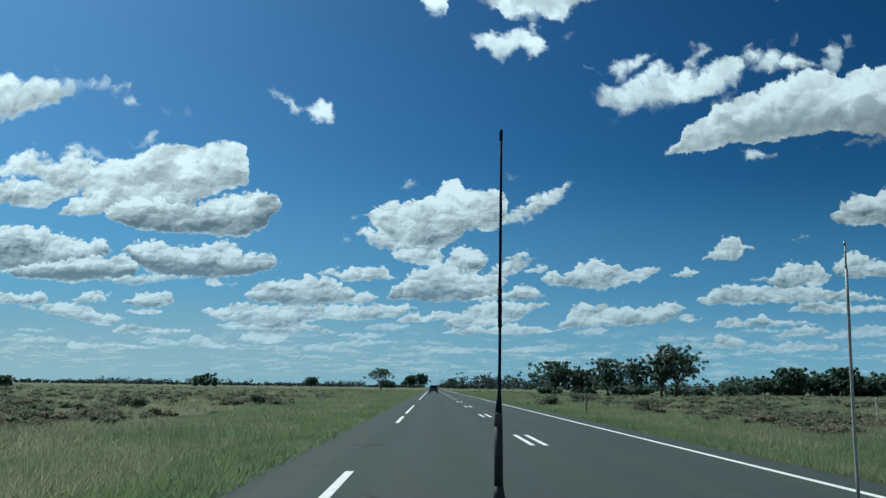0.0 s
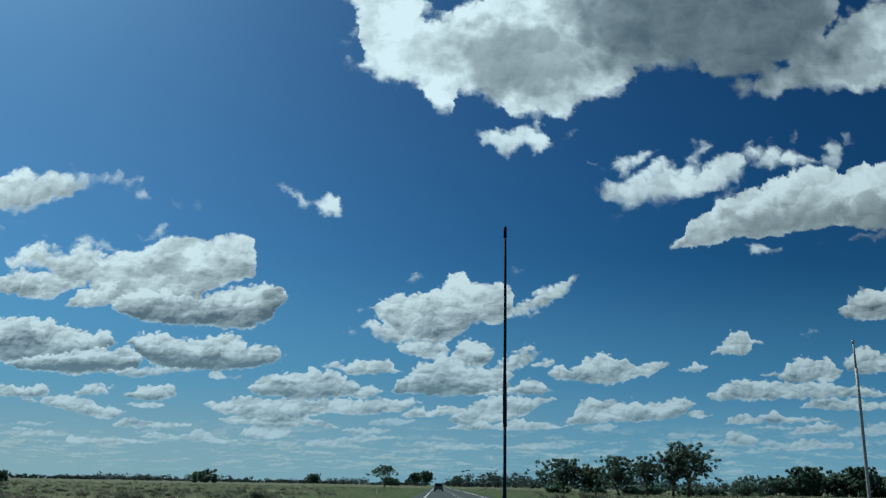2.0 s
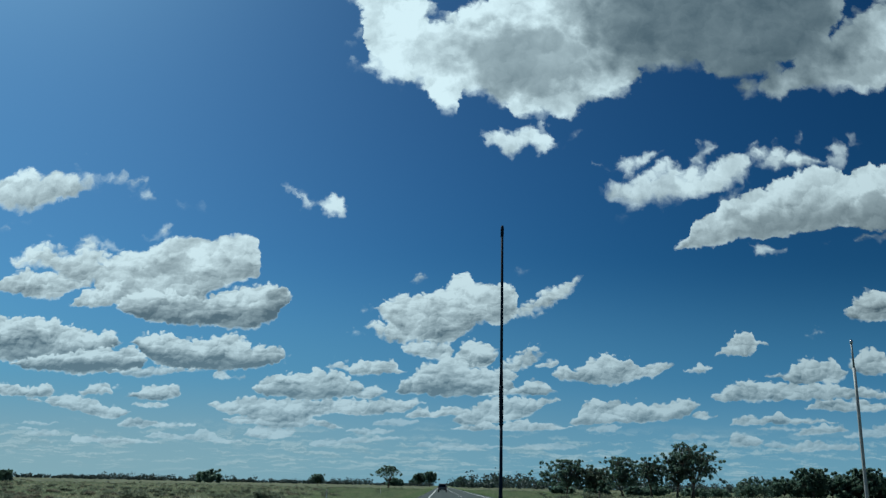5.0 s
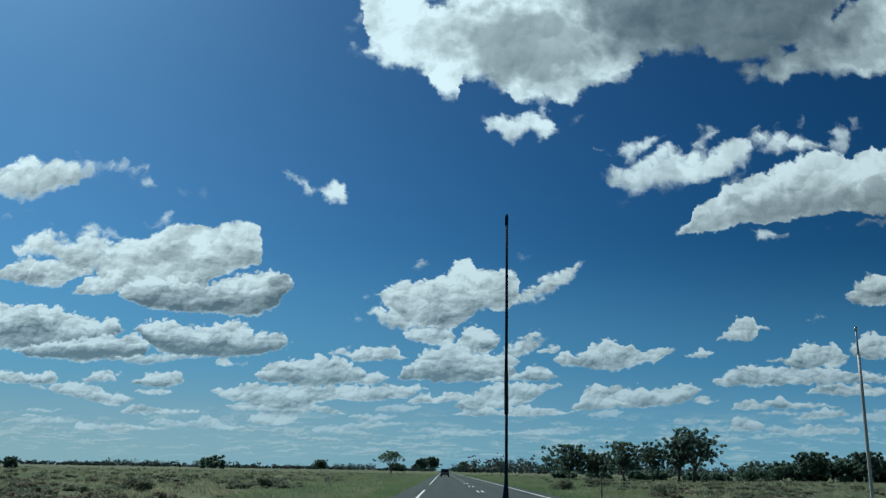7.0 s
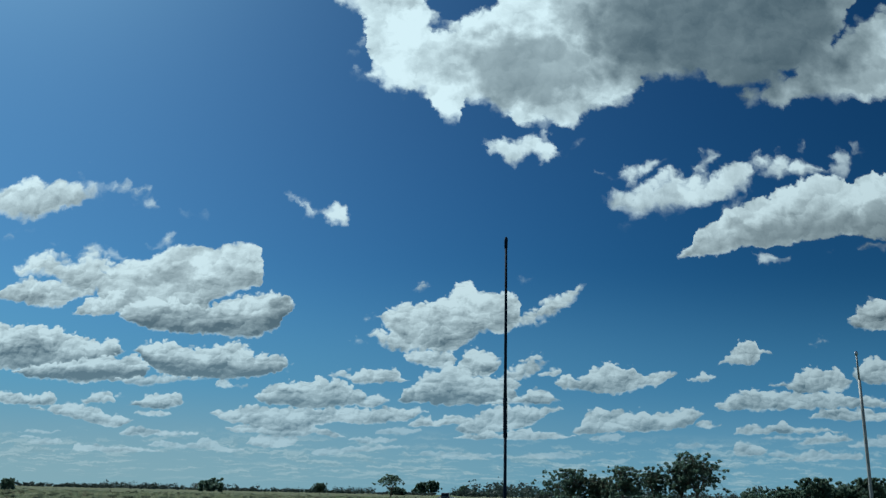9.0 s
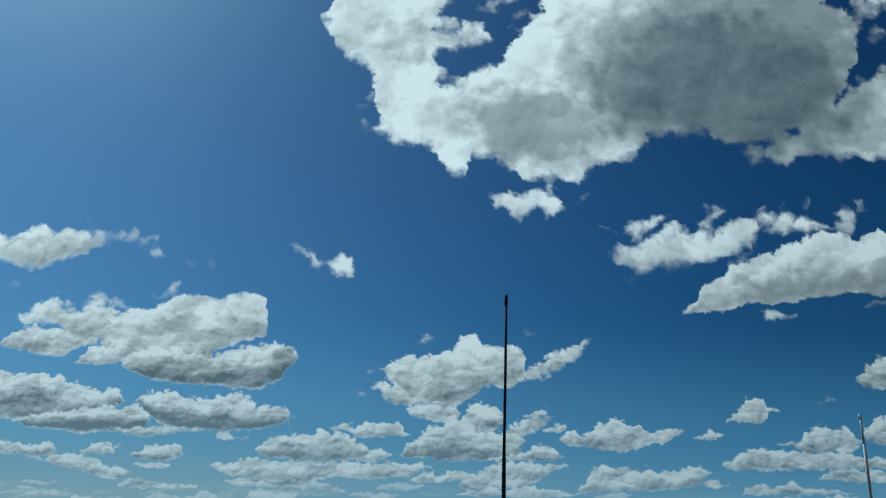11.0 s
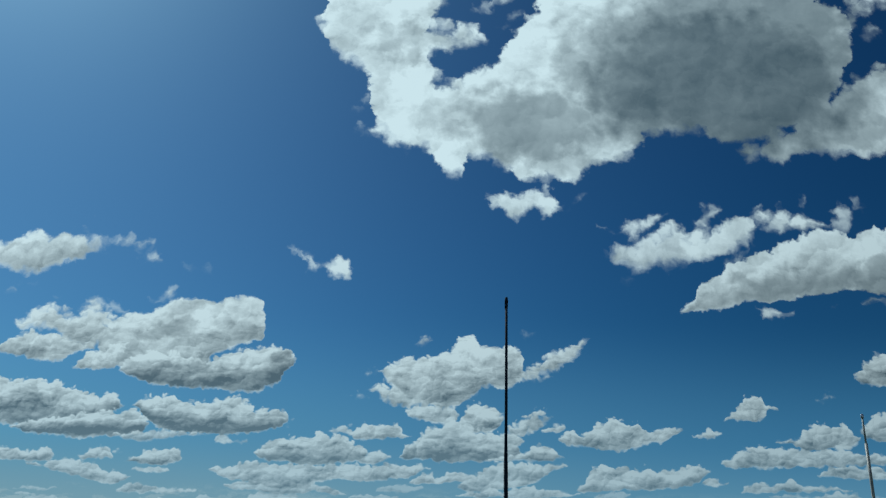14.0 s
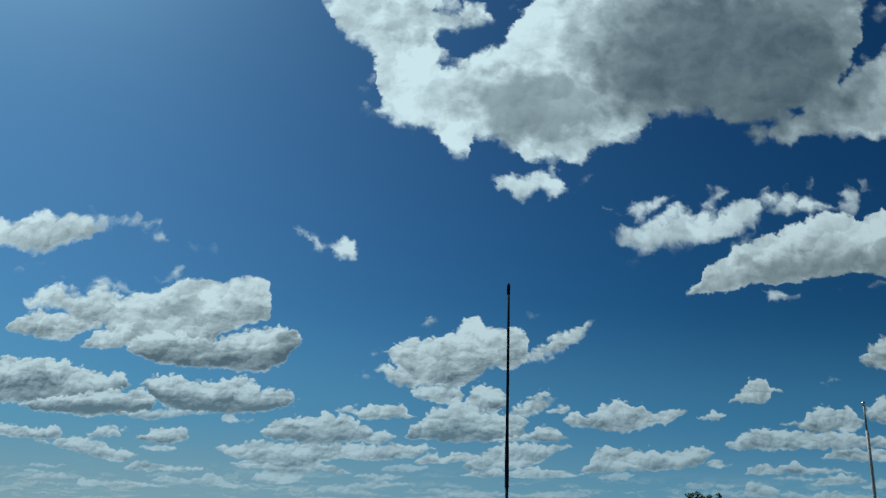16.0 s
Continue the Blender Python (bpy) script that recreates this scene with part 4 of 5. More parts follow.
w.plug(picture, back.inputs[0])
w.plug(back.outputs[0], w.add("ShaderNodeOutputWorld").inputs[0])

# ---- materials ----
def material(name, colours, scale=4.0, rough=0.8, bump=0.0, bump_scale=40.0, metal=0.0, pieces=0.0, through_light=0.0, gloss=0.3):
    """A surface whose colour wanders between those given at two scales; pieces: how far single pieces differ in brightness."""
    mat = bpy.data.materials.new(name)
    mat.use_nodes = True
    n = Nodes(mat.node_tree)
    at = n.add("ShaderNodeTexCoord").outputs["Object"]
    big, small = n.noise(at, scale, 4.0)[0], n.noise(at, scale * 9.0, 5.0, 0.6)[0]
    f = n.math("ADD", n.math("MULTIPLY", big, 0.65), n.math("MULTIPLY", small, 0.35))
    ramp = n.add("ShaderNodeValToRGB")
    n.plug(f, ramp.inputs[0])
    stops = ramp.color_ramp.elements
    while len(stops) < len(colours):
        stops.new(0.5)
    for k, c in enumerate(colours):
        stops[k].position = 0.36 + 0.28 * k / max(1, len(colours) - 1)
        stops[k].color = (*c, 1)
    colour = ramp.outputs[0]
    if pieces:
        island = n.add("ShaderNodeNewGeometry").outputs["Random Per Island"]
        colour = n.vec("SCALE", colour, scale=n.ramp(island, 0, 1, 1 - pieces, 1 + pieces, False))
    b = n.add("ShaderNodeBsdfPrincipled")
    n.plug(colour, b.inputs["Base Color"])
    n.plug(n.ramp(small, 0.3, 0.7, rough - 0.08, min(1.0, rough + 0.08)), b.inputs["Roughness"])
    b.inputs["Metallic"].default_value = metal
    b.inputs["Specular IOR Level"].default_value = gloss
    if bump:
        bp = n.add("ShaderNodeBump")
        bp.inputs["Strength"].default_value, bp.inputs["Distance"].default_value = bump, 0.02
        n.plug(n.noise(at, bump_scale, 6.0, 0.65)[0], bp.inputs["Height"])
        n.plug(bp.outputs[0], b.inputs["Normal"])
    surface = b.outputs[0]
    if through_light:
        t = n.add("ShaderNodeBsdfTranslucent")
        n.plug(colour, t.inputs[0])
        m = n.add("ShaderNodeMixShader")
        m.inputs[0].default_value = through_light
        n.plug(surface, m.inputs[1])
        n.plug(t.outputs[0], m.inputs[2])
        surface = m.outputs[0]
    n.plug(surface, n.add("ShaderNodeOutputMaterial").inputs[0])
    return mat


BARK = material("bark", [(0.05, 0.04, 0.03), (0.13, 0.11, 0.09), (0.22, 0.19, 0.16)], 1.5, 0.9, 0.6, 14)
LEAF = material("gum_leaves", [(0.085, 0.15, 0.12), (0.135, 0.21, 0.16), (0.20, 0.28, 0.205)], 0.4, 0.5, pieces=0.4, through_light=0.6)
LEAF_GREY = material("grey_leaves", [(0.10, 0.14, 0.105), (0.15, 0.195, 0.14), (0.20, 0.25, 0.18)], 0.4, 0.6, pieces=0.3, through_light=0.4)
LEAF_FAR = material("far_leaves", [(0.068, 0.098, 0.092), (0.095, 0.13, 0.118)], 0.05, 0.7, pieces=0.25, through_light=0.15)
SALTBUSH = material("saltbush_leaves", [(0.13, 0.16, 0.11), (0.18, 0.21, 0.145), (0.24, 0.265, 0.18)], 0.3, 0.85, pieces=0.22, through_light=0.5)
RUSSET = material("dry_shrub_leaves", [(0.21, 0.205, 0.15), (0.27, 0.255, 0.185), (0.34, 0.32, 0.23)], 0.3, 0.85, pieces=0.35, through_light=0.35)
GRASS = material("green_grass", [(0.15, 0.225, 0.105), (0.205, 0.275, 0.14), (0.27, 0.315, 0.18)], 0.22, 0.8, pieces=0.18, through_light=0.55)
FIELD = material("olive_grass", [(0.16, 0.215, 0.13), (0.215, 0.265, 0.165), (0.27, 0.305, 0.195)], 0.25, 0.85, pieces=0.18, through_light=0.5)
STRAW = material("dry_grass", [(0.215, 0.235, 0.145), (0.28, 0.295, 0.185), (0.36, 0.355, 0.235)], 0.25, 0.85, pieces=0.18, through_light=0.55)
PAINT = material("road_paint", [(0.62, 0.63, 0.60), (0.74, 0.75, 0.72), (0.80, 0.80, 0.78)], 3.0, 0.6, 0.2, 60)
GRAVEL = material("verge_gravel", [(0.07, 0.065, 0.055), (0.11, 0.10, 0.08), (0.15, 0.14, 0.11)], 1.2, 0.95, 0.6, 50)
BLACK = material("black_plastic", [(0.030, 0.037, 0.041), (0.042, 0.050, 0.054)], 20, 0.6, 0.1, 200, gloss=0.25)
ROD = material("black_rod", [(0.009, 0.019, 0.038), (0.013, 0.026, 0.050)], 20, 0.8, gloss=0.08)
SLEEVE = material("grey_sleeve", [(0.06, 0.065, 0.07), (0.09, 0.095, 0.10)], 20, 0.5, 0.1, 200)
FIBRE = material("weathered_fibreglass", [(0.27, 0.28, 0.275), (0.37, 0.38, 0.365), (0.46, 0.46, 0.43)], 9, 0.5, 0.2, 80, gloss=0.5)
CHROME = material("bright_steel", [(0.50, 0.50, 0.52), (0.62, 0.62, 0.63)], 12, 0.25, metal=1.0)
STEEL = material("black_powder_coat", [(0.014, 0.014, 0.015), (0.022, 0.022, 0.024)], 12, 0.5, 0.2, 120)
CARPAINT = material("dark_car_paint", [(0.08, 0.09, 0.10), (0.11, 0.12, 0.13)], 2, 0.3, gloss=0.6)
CARGLASS = material("dark_glass", [(0.010, 0.012, 0.014), (0.014, 0.016, 0.018)], 2, 0.08, gloss=0.8)
RUBBER = material("rubber", [(0.012, 0.012, 0.012), (0.022, 0.022, 0.022)], 10, 0.9)
REDLENS = material("red_lens", [(0.25, 0.012, 0.010), (0.34, 0.02, 0.015)], 10, 0.2, gloss=0.6)
POSTWHITE = material("white_post", [(0.62, 0.62, 0.58), (0.76, 0.76, 0.72)], 6, 0.6, 0.1)
TIMBER = material("grey_timber", [(0.13, 0.11, 0.09), (0.21, 0.18, 0.15), (0.29, 0.26, 0.22)], 6, 0.9, 0.5, 50)


def ground_material():
    mat = bpy.data.materials.new("grassland")
    mat.use_nodes = True
    n = Nodes(mat.node_tree)
    at = n.add("ShaderNodeTexCoord").outputs["Object"]
    wide, mid, small = n.noise(at, 0.03, 5.0, 0.6)[0], n.noise(at, 0.22, 5.0, 0.6)[0], n.noise(at, 3.0, 6.0, 0.65)[0]
    tan, olive, grey = (0.155, 0.155, 0.095), (0.105, 0.128, 0.068), (0.09, 0.106, 0.072)
    c = n.mix(n.ramp(mid, 0.42, 0.60), olive, tan)
    c = n.mix(n.ramp(wide, 0.45, 0.62), c, n.mix(n.ramp(mid, 0.4, 0.65), grey, olive))
    part = n.add("ShaderNodeSeparateXYZ")
    n.plug(at, part.inputs[0])
    off = n.math("ABSOLUTE", n.math("MULTIPLY_ADD", part.outputs[1], 0.007, n.math("SUBTRACT", part.outputs[0], 2.5)))
    edge = n.math("MULTIPLY_ADD", n.math("SUBTRACT", mid, 0.5), 6.0, off)
    c = n.mix(n.ramp(edge, 13.0, 8.0, 0.0, 0.9), c, n.mix(n.ramp(small, 0.4, 0.6), (0.085, 0.122, 0.048), (0.12, 0.15, 0.066)))
    c = n.vec("SCALE", c, scale=n.ramp(small, 0.3, 0.7, 0.72, 1.25))
    b = n.add("ShaderNodeBsdfPrincipled")
    n.plug(c, b.inputs["Base Color"])
    b.inputs["Roughness"].default_value = 0.95
    b.inputs["Specular IOR Level"].default_value = 0.1
    bp = n.add("ShaderNodeBump")
    bp.inputs["Strength"].default_value, bp.inputs["Distance"].default_value = 0.9, 0.15
    n.plug(n.noise(at, 2.2, 7.0, 0.7)[0], bp.inputs["Height"])
    n.plug(bp.outputs[0], b.inputs["Normal"])
    n.plug(b.outputs[0], n.add("ShaderNodeOutputMaterial").inputs[0])
    return mat


def asphalt_material():
    """Chip seal: fine stones, long streaks along the road, smoother darker wheel tracks and a few sealed cracks."""
    mat = bpy.data.materials.new("asphalt")
    mat.use_nodes = True
    n = Nodes(mat.node_tree)
    at = n.add("ShaderNodeTexCoord").outputs["Object"]
    flow = n.vec("MULTIPLY", at, (1.0, 0.045, 1.0))
    streak, blot, stone = n.noise(flow, 2.2, 5.0, 0.6)[0], n.noise(at, 0.35, 4.0)[0], n.noise(at, 60.0, 3.0, 0.7)[0]
    part_ = n.add("ShaderNodeSeparateXYZ")
    n.plug(at, part_.inputs[0])
    x = n.math("MULTIPLY_ADD", part_.outputs[1], 0.007, part_.outputs[0])
    wave = n.math("COSINE", n.math("MULTIPLY", n.math("SUBTRACT", x, -0.35), 2 * math.pi / 1.75))
    c = n.mix(n.math("ADD", n.math("MULTIPLY", streak, 0.5), n.math("MULTIPLY", blot, 0.5)), (0.025, 0.038, 0.035), (0.050, 0.067, 0.062))
    c = n.vec("SCALE", c, scale=n.ramp(wave, -1.0, 1.0, 1.06, 0.90))
    c = n.vec("SCALE", c, scale=n.ramp(stone, 0.3, 0.7, 0.8, 1.2))
    cracks = n.add("ShaderNodeTexVoronoi")
    cracks.feature = "DISTANCE_TO_EDGE"
    n.plug(n.vec("ADD", n.vec("MULTIPLY", at, (1.0, 0.35, 1.0)), n.vec("SCALE", n.noise(at, 0.8, 4.0)[1], scale=1.2)), cracks.inputs["Vector"])
    cracks.inputs["Scale"].default_value = 0.22
    c = n.mix(n.math("MULTIPLY", n.ramp(cracks.outputs[0], 0.012, 0.004), n.ramp(blot, 0.5, 0.62)), c, (0.018, 0.021, 0.021))
    b = n.add("ShaderNodeBsdfPrincipled")
    n.plug(c, b.inputs["Base Color"])
    n.plug(n.ramp(wave, -1.0, 1.0, 0.9, 0.78), b.inputs["Roughness"])
    b.inputs["Specular IOR Level"].default_value = 0.25
    bp = n.add("ShaderNodeBump")
    bp.inputs["Strength"].default_value, bp.inputs["Distance"].default_value = 0.5, 0.006
    n.plug(stone, bp.inputs["Height"])
    n.plug(bp.outputs[0], b.inputs["Normal"])
    n.plug(b.outputs[0], n.add("ShaderNodeOutputMaterial").inputs[0])
    return mat


# ---- mesh helpers ----
def mesh_of(name, verts, faces, mat, smooth=False):
    me = bpy.data.meshes.new(name)
    me.from_pydata([tuple(v) for v in verts], [], [tuple(f) for f in faces])
    me.materials.append(mat)
    if smooth:
        me.polygons.foreach_set("use_smooth", [True] * len(me.polygons))
    return me


def part(name, verts, faces, mat, parent=None, label="", smooth=False):
    """One mesh object, under a thing or a part."""
    ob = new(name, mesh_of(name, verts, faces, mat, smooth))
    ob.parent = parent
    return tagged(ob, label) if label else ob


def empty(name, x, y, z=0.0, turn=0.0, **tags):
    ob = new(name)
    ob.empty_display_size = 0.2
    ob.matrix_basis = pose(x, y, z, 0, 0, turn)
    return tagged(ob, **tags)


def tube(points, radii, sides=8, caps=True):
    """Vertices and faces of a tapered round rod along points."""
    verts, faces = [], []
    pts = [Vector(p) for p in points]
    for k, p in enumerate(pts):
        along = (pts[min(k + 1, len(pts) - 1)] - pts[max(k - 1, 0)]).normalized()
        a = along.orthogonal().normalized() if abs(along.z) < 0.9 else Vector((1, 0, 0)).cross(along).normalized()
        b = along.cross(a)
        for s in range(sides):
            t = 2 * math.pi * s / sides
            verts.append(p + (a * math.cos(t) + b * math.sin(t)) * radii[k])
    for k in range(len(pts) - 1):
        for s in range(sides):
            i, j = k * sides + s, k * sides + (s + 1) % sides
            faces.append((i, j, j + sides, i + sides))
    if caps:
        faces.append(tuple(range(sides))[::-1])
        faces.append(tuple(range((len(pts) - 1) * sides, len(pts) * sides)))
    return verts, faces


def joined(*pieces):
    verts, faces = [], []
    for v, f in pieces:
        k = len(verts)
        verts += list(v)
        faces += [tuple(i + k for i in face) for face in f]
    return verts, faces


def box(x0, x1, y0, y1, z0, z1, bevel=0.0):
    bm = bmesh.new()
    bmesh.ops.create_cube(bm, size=1.0)
    for v in bm.verts:
        v.co = Vector(((x0 + x1) / 2 + v.co.x * (x1 - x0), (y0 + y1) / 2 + v.co.y * (y1 - y0), (z0 + z1) / 2 + v.co.z * (z1 - z0)))
    if bevel:
        bmesh.ops.bevel(bm, geom=bm.edges[:], offset=bevel, segments=2, affect="EDGES", profile=0.5)
    bm.verts.index_update()
    out = [v.co.copy() for v in bm.verts], [tuple(v.index for v in f.verts) for f in bm.faces]
    bm.free()
    return out


def leaves(rng, centres, radii, counts, size, flat=0.8):
    """Many small leaf sprays: in each clump, quads strewn through an uneven ball."""
    verts, faces = [], []
    sizes = size if isinstance(size, list) else [size] * len(counts)
    for c, r, m, spray in zip(centres, radii, counts, sizes):
        d = rng.normal(size=(m, 3))
        d /= np.linalg.norm(d, axis=1)[:, None] + 1e-9
        p = np.array(c) + d * (r * rng.uniform(0.25, 1.0, (m, 1)) ** 0.6) * np.array([1, 1, flat])
        a = rng.normal(size=(m, 3))
        a /= np.linalg.norm(a, axis=1)[:, None]
        b = np.cross(a, rng.normal(size=(m, 3)))
        b /= np.linalg.norm(b, axis=1)[:, None] + 1e-9
        s = spray * rng.uniform(0.6, 1.4, (m, 1))
        k = len(verts) * 1
        quad = np.stack([p - a * s, p - b * s * 0.55, p + a * s, p + b * s * 0.55], 1).reshape(-1, 3)
        verts.extend(quad.tolist())
        faces.extend([(k + 4 * i, k + 4 * i + 1, k + 4 * i + 2, k + 4 * i + 3) for i in range(m)])
    return verts, faces


# ---- setting ----
DRIFT = -0.007                       # the road runs a little to the left of straight ahead


def road_x(x, y):
    return x + DRIFT * y


def strip(x0, x1, y0, y1, z, thick=0.02):
    v = [(road_x(x, y), y, h) for h in (z - thick, z) for x, y in ((x0, y0), (x1, y0), (x1, y1), (x0, y1))]
    return v, [(3, 2, 1, 0), (4, 5, 6, 7), (0, 1, 5, 4), (1, 2, 6, 5), (2, 3, 7, 6), (3, 0, 4, 7)]


R = 4700.0
rim = [(R * math.cos(2 * math.pi * k / 96), R * math.sin(2 * math.pi * k / 96), 0.0) for k in range(96)]
ground = part("ground", rim, [tuple(range(96))], ground_material())
tagged(ground, "flat olive and straw coloured grassland plain reaching the horizon", "ground", kind="structure")
shoulder = part("pavement", *strip(-2.95, 7.25, -400, 3000, 0.02), GRAVEL)
tagged(shoulder, "narrow pale gravel shoulder beside the sealed road", "road shoulder", kind="structure")
road = part("road", *strip(-2.75, 7.0, -400, 3000, 0.045), asphalt_material())
tagged(road, "straight two-lane dark grey asphalt highway with white lines", "road", kind="structure")
part("edge_line", *strip(5.98, 6.12, -60, 2500, 0.05, 0.004), PAINT, road, "unbroken white edge line")
part("edge_line", *strip(-1.42, -1.28, 86, 2500, 0.05, 0.004), PAINT, road, "unbroken white edge line")
for y0, y1 in ((-15.5, -11.5), (-1.5, 2.5), (9.8, 13.6), (31.5, 38.5), (42.5, 61.0)):
    part("edge_dash", *strip(-1.42, -1.28, y0, y1, 0.05, 0.004), PAINT, road)
dash = mesh_of("centre_dash", *strip(0, 0.13, 0, 4.4, 0.05, 0.004), PAINT)
for k in range(-3, 45):
    for x in (2.42, 2.76):
        ob = new("centre_dash", dash)
        ob.parent = road
        ob.location = (road_x(x, 20.2 + 18.6 * k), 20.2 + 18.6 * k, 0)


# ---- antennas on the bull bar ----
def rod(points):
    return tube([(x, y, z) for x, y, z, _ in points], [r for *_, r in points], 14)


bull_bar = empty("bull_bar", 0.62, 2.25, label="black steel bull bar that carries two antennas", category="bull bar")
bx, by = 0.62, 2.25


def bar_part(name, shape, mat=STEEL, label=""):
    v, f = shape
    return part(name, [Vector(p) - Vector((bx, by, 0)) for p in v], f, mat, bull_bar, label, True)


for z in (1.02, 0.72):
    bar_part("rail", tube([(-0.30, 2.33, z - 0.10), (-0.18, 2.27, z), (0.62, 2.23, z), (1.42, 2.27, z), (1.54, 2.33, z - 0.10)], [0.038] * 5, 14))
for x in (0.0, 0.40, 0.84, 1.24):
    bar_part("upright", tube([(x, 2.25, 1.02), (x, 2.25, 0.5), (x, 2.27, 0.045)], [0.03] * 3, 12))
bar_part("skid_channel", box(-0.15, 1.39, 2.2, 2.34, 0.42, 0.56, 0.02))

whip = empty("antenna", 0.144, 2.2, 1.04, label="tall black whip antenna with a ribbed coil on the bull bar", category="antenna")


def on(thing, name, shape, mat, label=""):
    base = thing.matrix_basis.translation
    v, f = shape
    return part(name, [Vector(p) - base for p in v], f, mat, thing, label, True)


on(whip, "base_spring", rod([(0.146, 2.2, 1.04, 0.020), (0.146, 2.2, 1.12, 0.019), (0.145, 2.2, 1.15, 0.016), (0.144, 2.2, 1.175, 0.0125)]), BLACK)
on(whip, "base_tube", rod([(0.144, 2.2, 1.172, 0.0122), (0.1435, 2.2, 1.25, 0.0120), (0.143, 2.2, 1.329, 0.0118)]), BLACK)
on(whip, "sleeve", rod([(0.143, 2.2, 1.326, 0.0116), (0.1435, 2.2, 1.364, 0.0106), (0.1435, 2.2, 1.366, 0.0098)]), SLEEVE, "grey rubber sleeve")
on(whip, "lower_rod", rod([(0.1435, 2.2, 1.364, 0.0098), (0.1445, 2.2, 1.392, 0.0075), (0.1455, 2.2, 1.42, 0.0050), (0.1465, 2.2, 1.50, 0.0042), (0.147, 2.2, 1.60, 0.0042)]), ROD)
coil = [rod([(0.147, 2.2, 1.597 + k * 0.0066, 0.0048), (0.147, 2.2, 1.5985 + k * 0.0066, 0.0062), (0.147, 2.2, 1.6010 + k * 0.0066, 0.0062), (0.147, 2.2, 1.6025 + k * 0.0066, 0.0048)]) for k in range(16)]
on(whip, "coil", joined(rod([(0.147, 2.2, 1.594, 0.0046), (0.147, 2.2, 1.705, 0.0046)]), *coil), ROD, "ribbed loading coil")
on(whip, "upper_rod", rod([(0.147, 2.2, 1.702, 0.0050), (0.1475, 2.2, 1.75, 0.0042), (0.149, 2.2, 1.917, 0.0040), (0.150, 2.2, 2.150, 0.0036)]), ROD)
on(whip, "tip_cap", rod([(0.1495, 2.2, 2.128, 0.0046), (0.150, 2.2, 2.152, 0.0050), (0.1502, 2.2, 2.160, 0.0038), (0.1502, 2.2, 2.163, 0.0012)]), ROD)

mast = empty("antenna", 1.147, 2.29, 0.98, label="slim weathered pale fibreglass antenna on the bull bar", category="antenna")
on(mast, "foot", rod([(1.146, 2.29, 0.99, 0.016), (1.146, 2.29, 1.06, 0.014), (1.147, 2.29, 1.10, 0.0055)]), BLACK, "black mounting ferrule")
on(mast, "shaft", rod([(1.147, 2.294, 1.09, 0.0048), (1.149, 2.294, 1.20, 0.0047), (1.1505, 2.294, 1.36, 0.0046), (1.155, 2.294, 1.54, 0.0046), (1.159, 2.294, 1.68, 0.0044), (1.161, 2.294, 1.785, 0.0042)]), FIBRE)
on(mast, "thin_rod", rod([(1.161, 2.294, 1.78, 0.0028), (1.1615, 2.294, 1.82, 0.0027), (1.162, 2.294, 1.86, 0.0025)]), FIBRE, "thin grey upper rod")
on(mast, "tip_ball", rod([(1.162, 2.294, 1.853, 0.002), (1.162, 2.294, 1.857, 0.0046), (1.162, 2.294, 1.862, 0.0050), (1.162, 2.294, 1.867, 0.002)]), CHROME, "bright round tip")


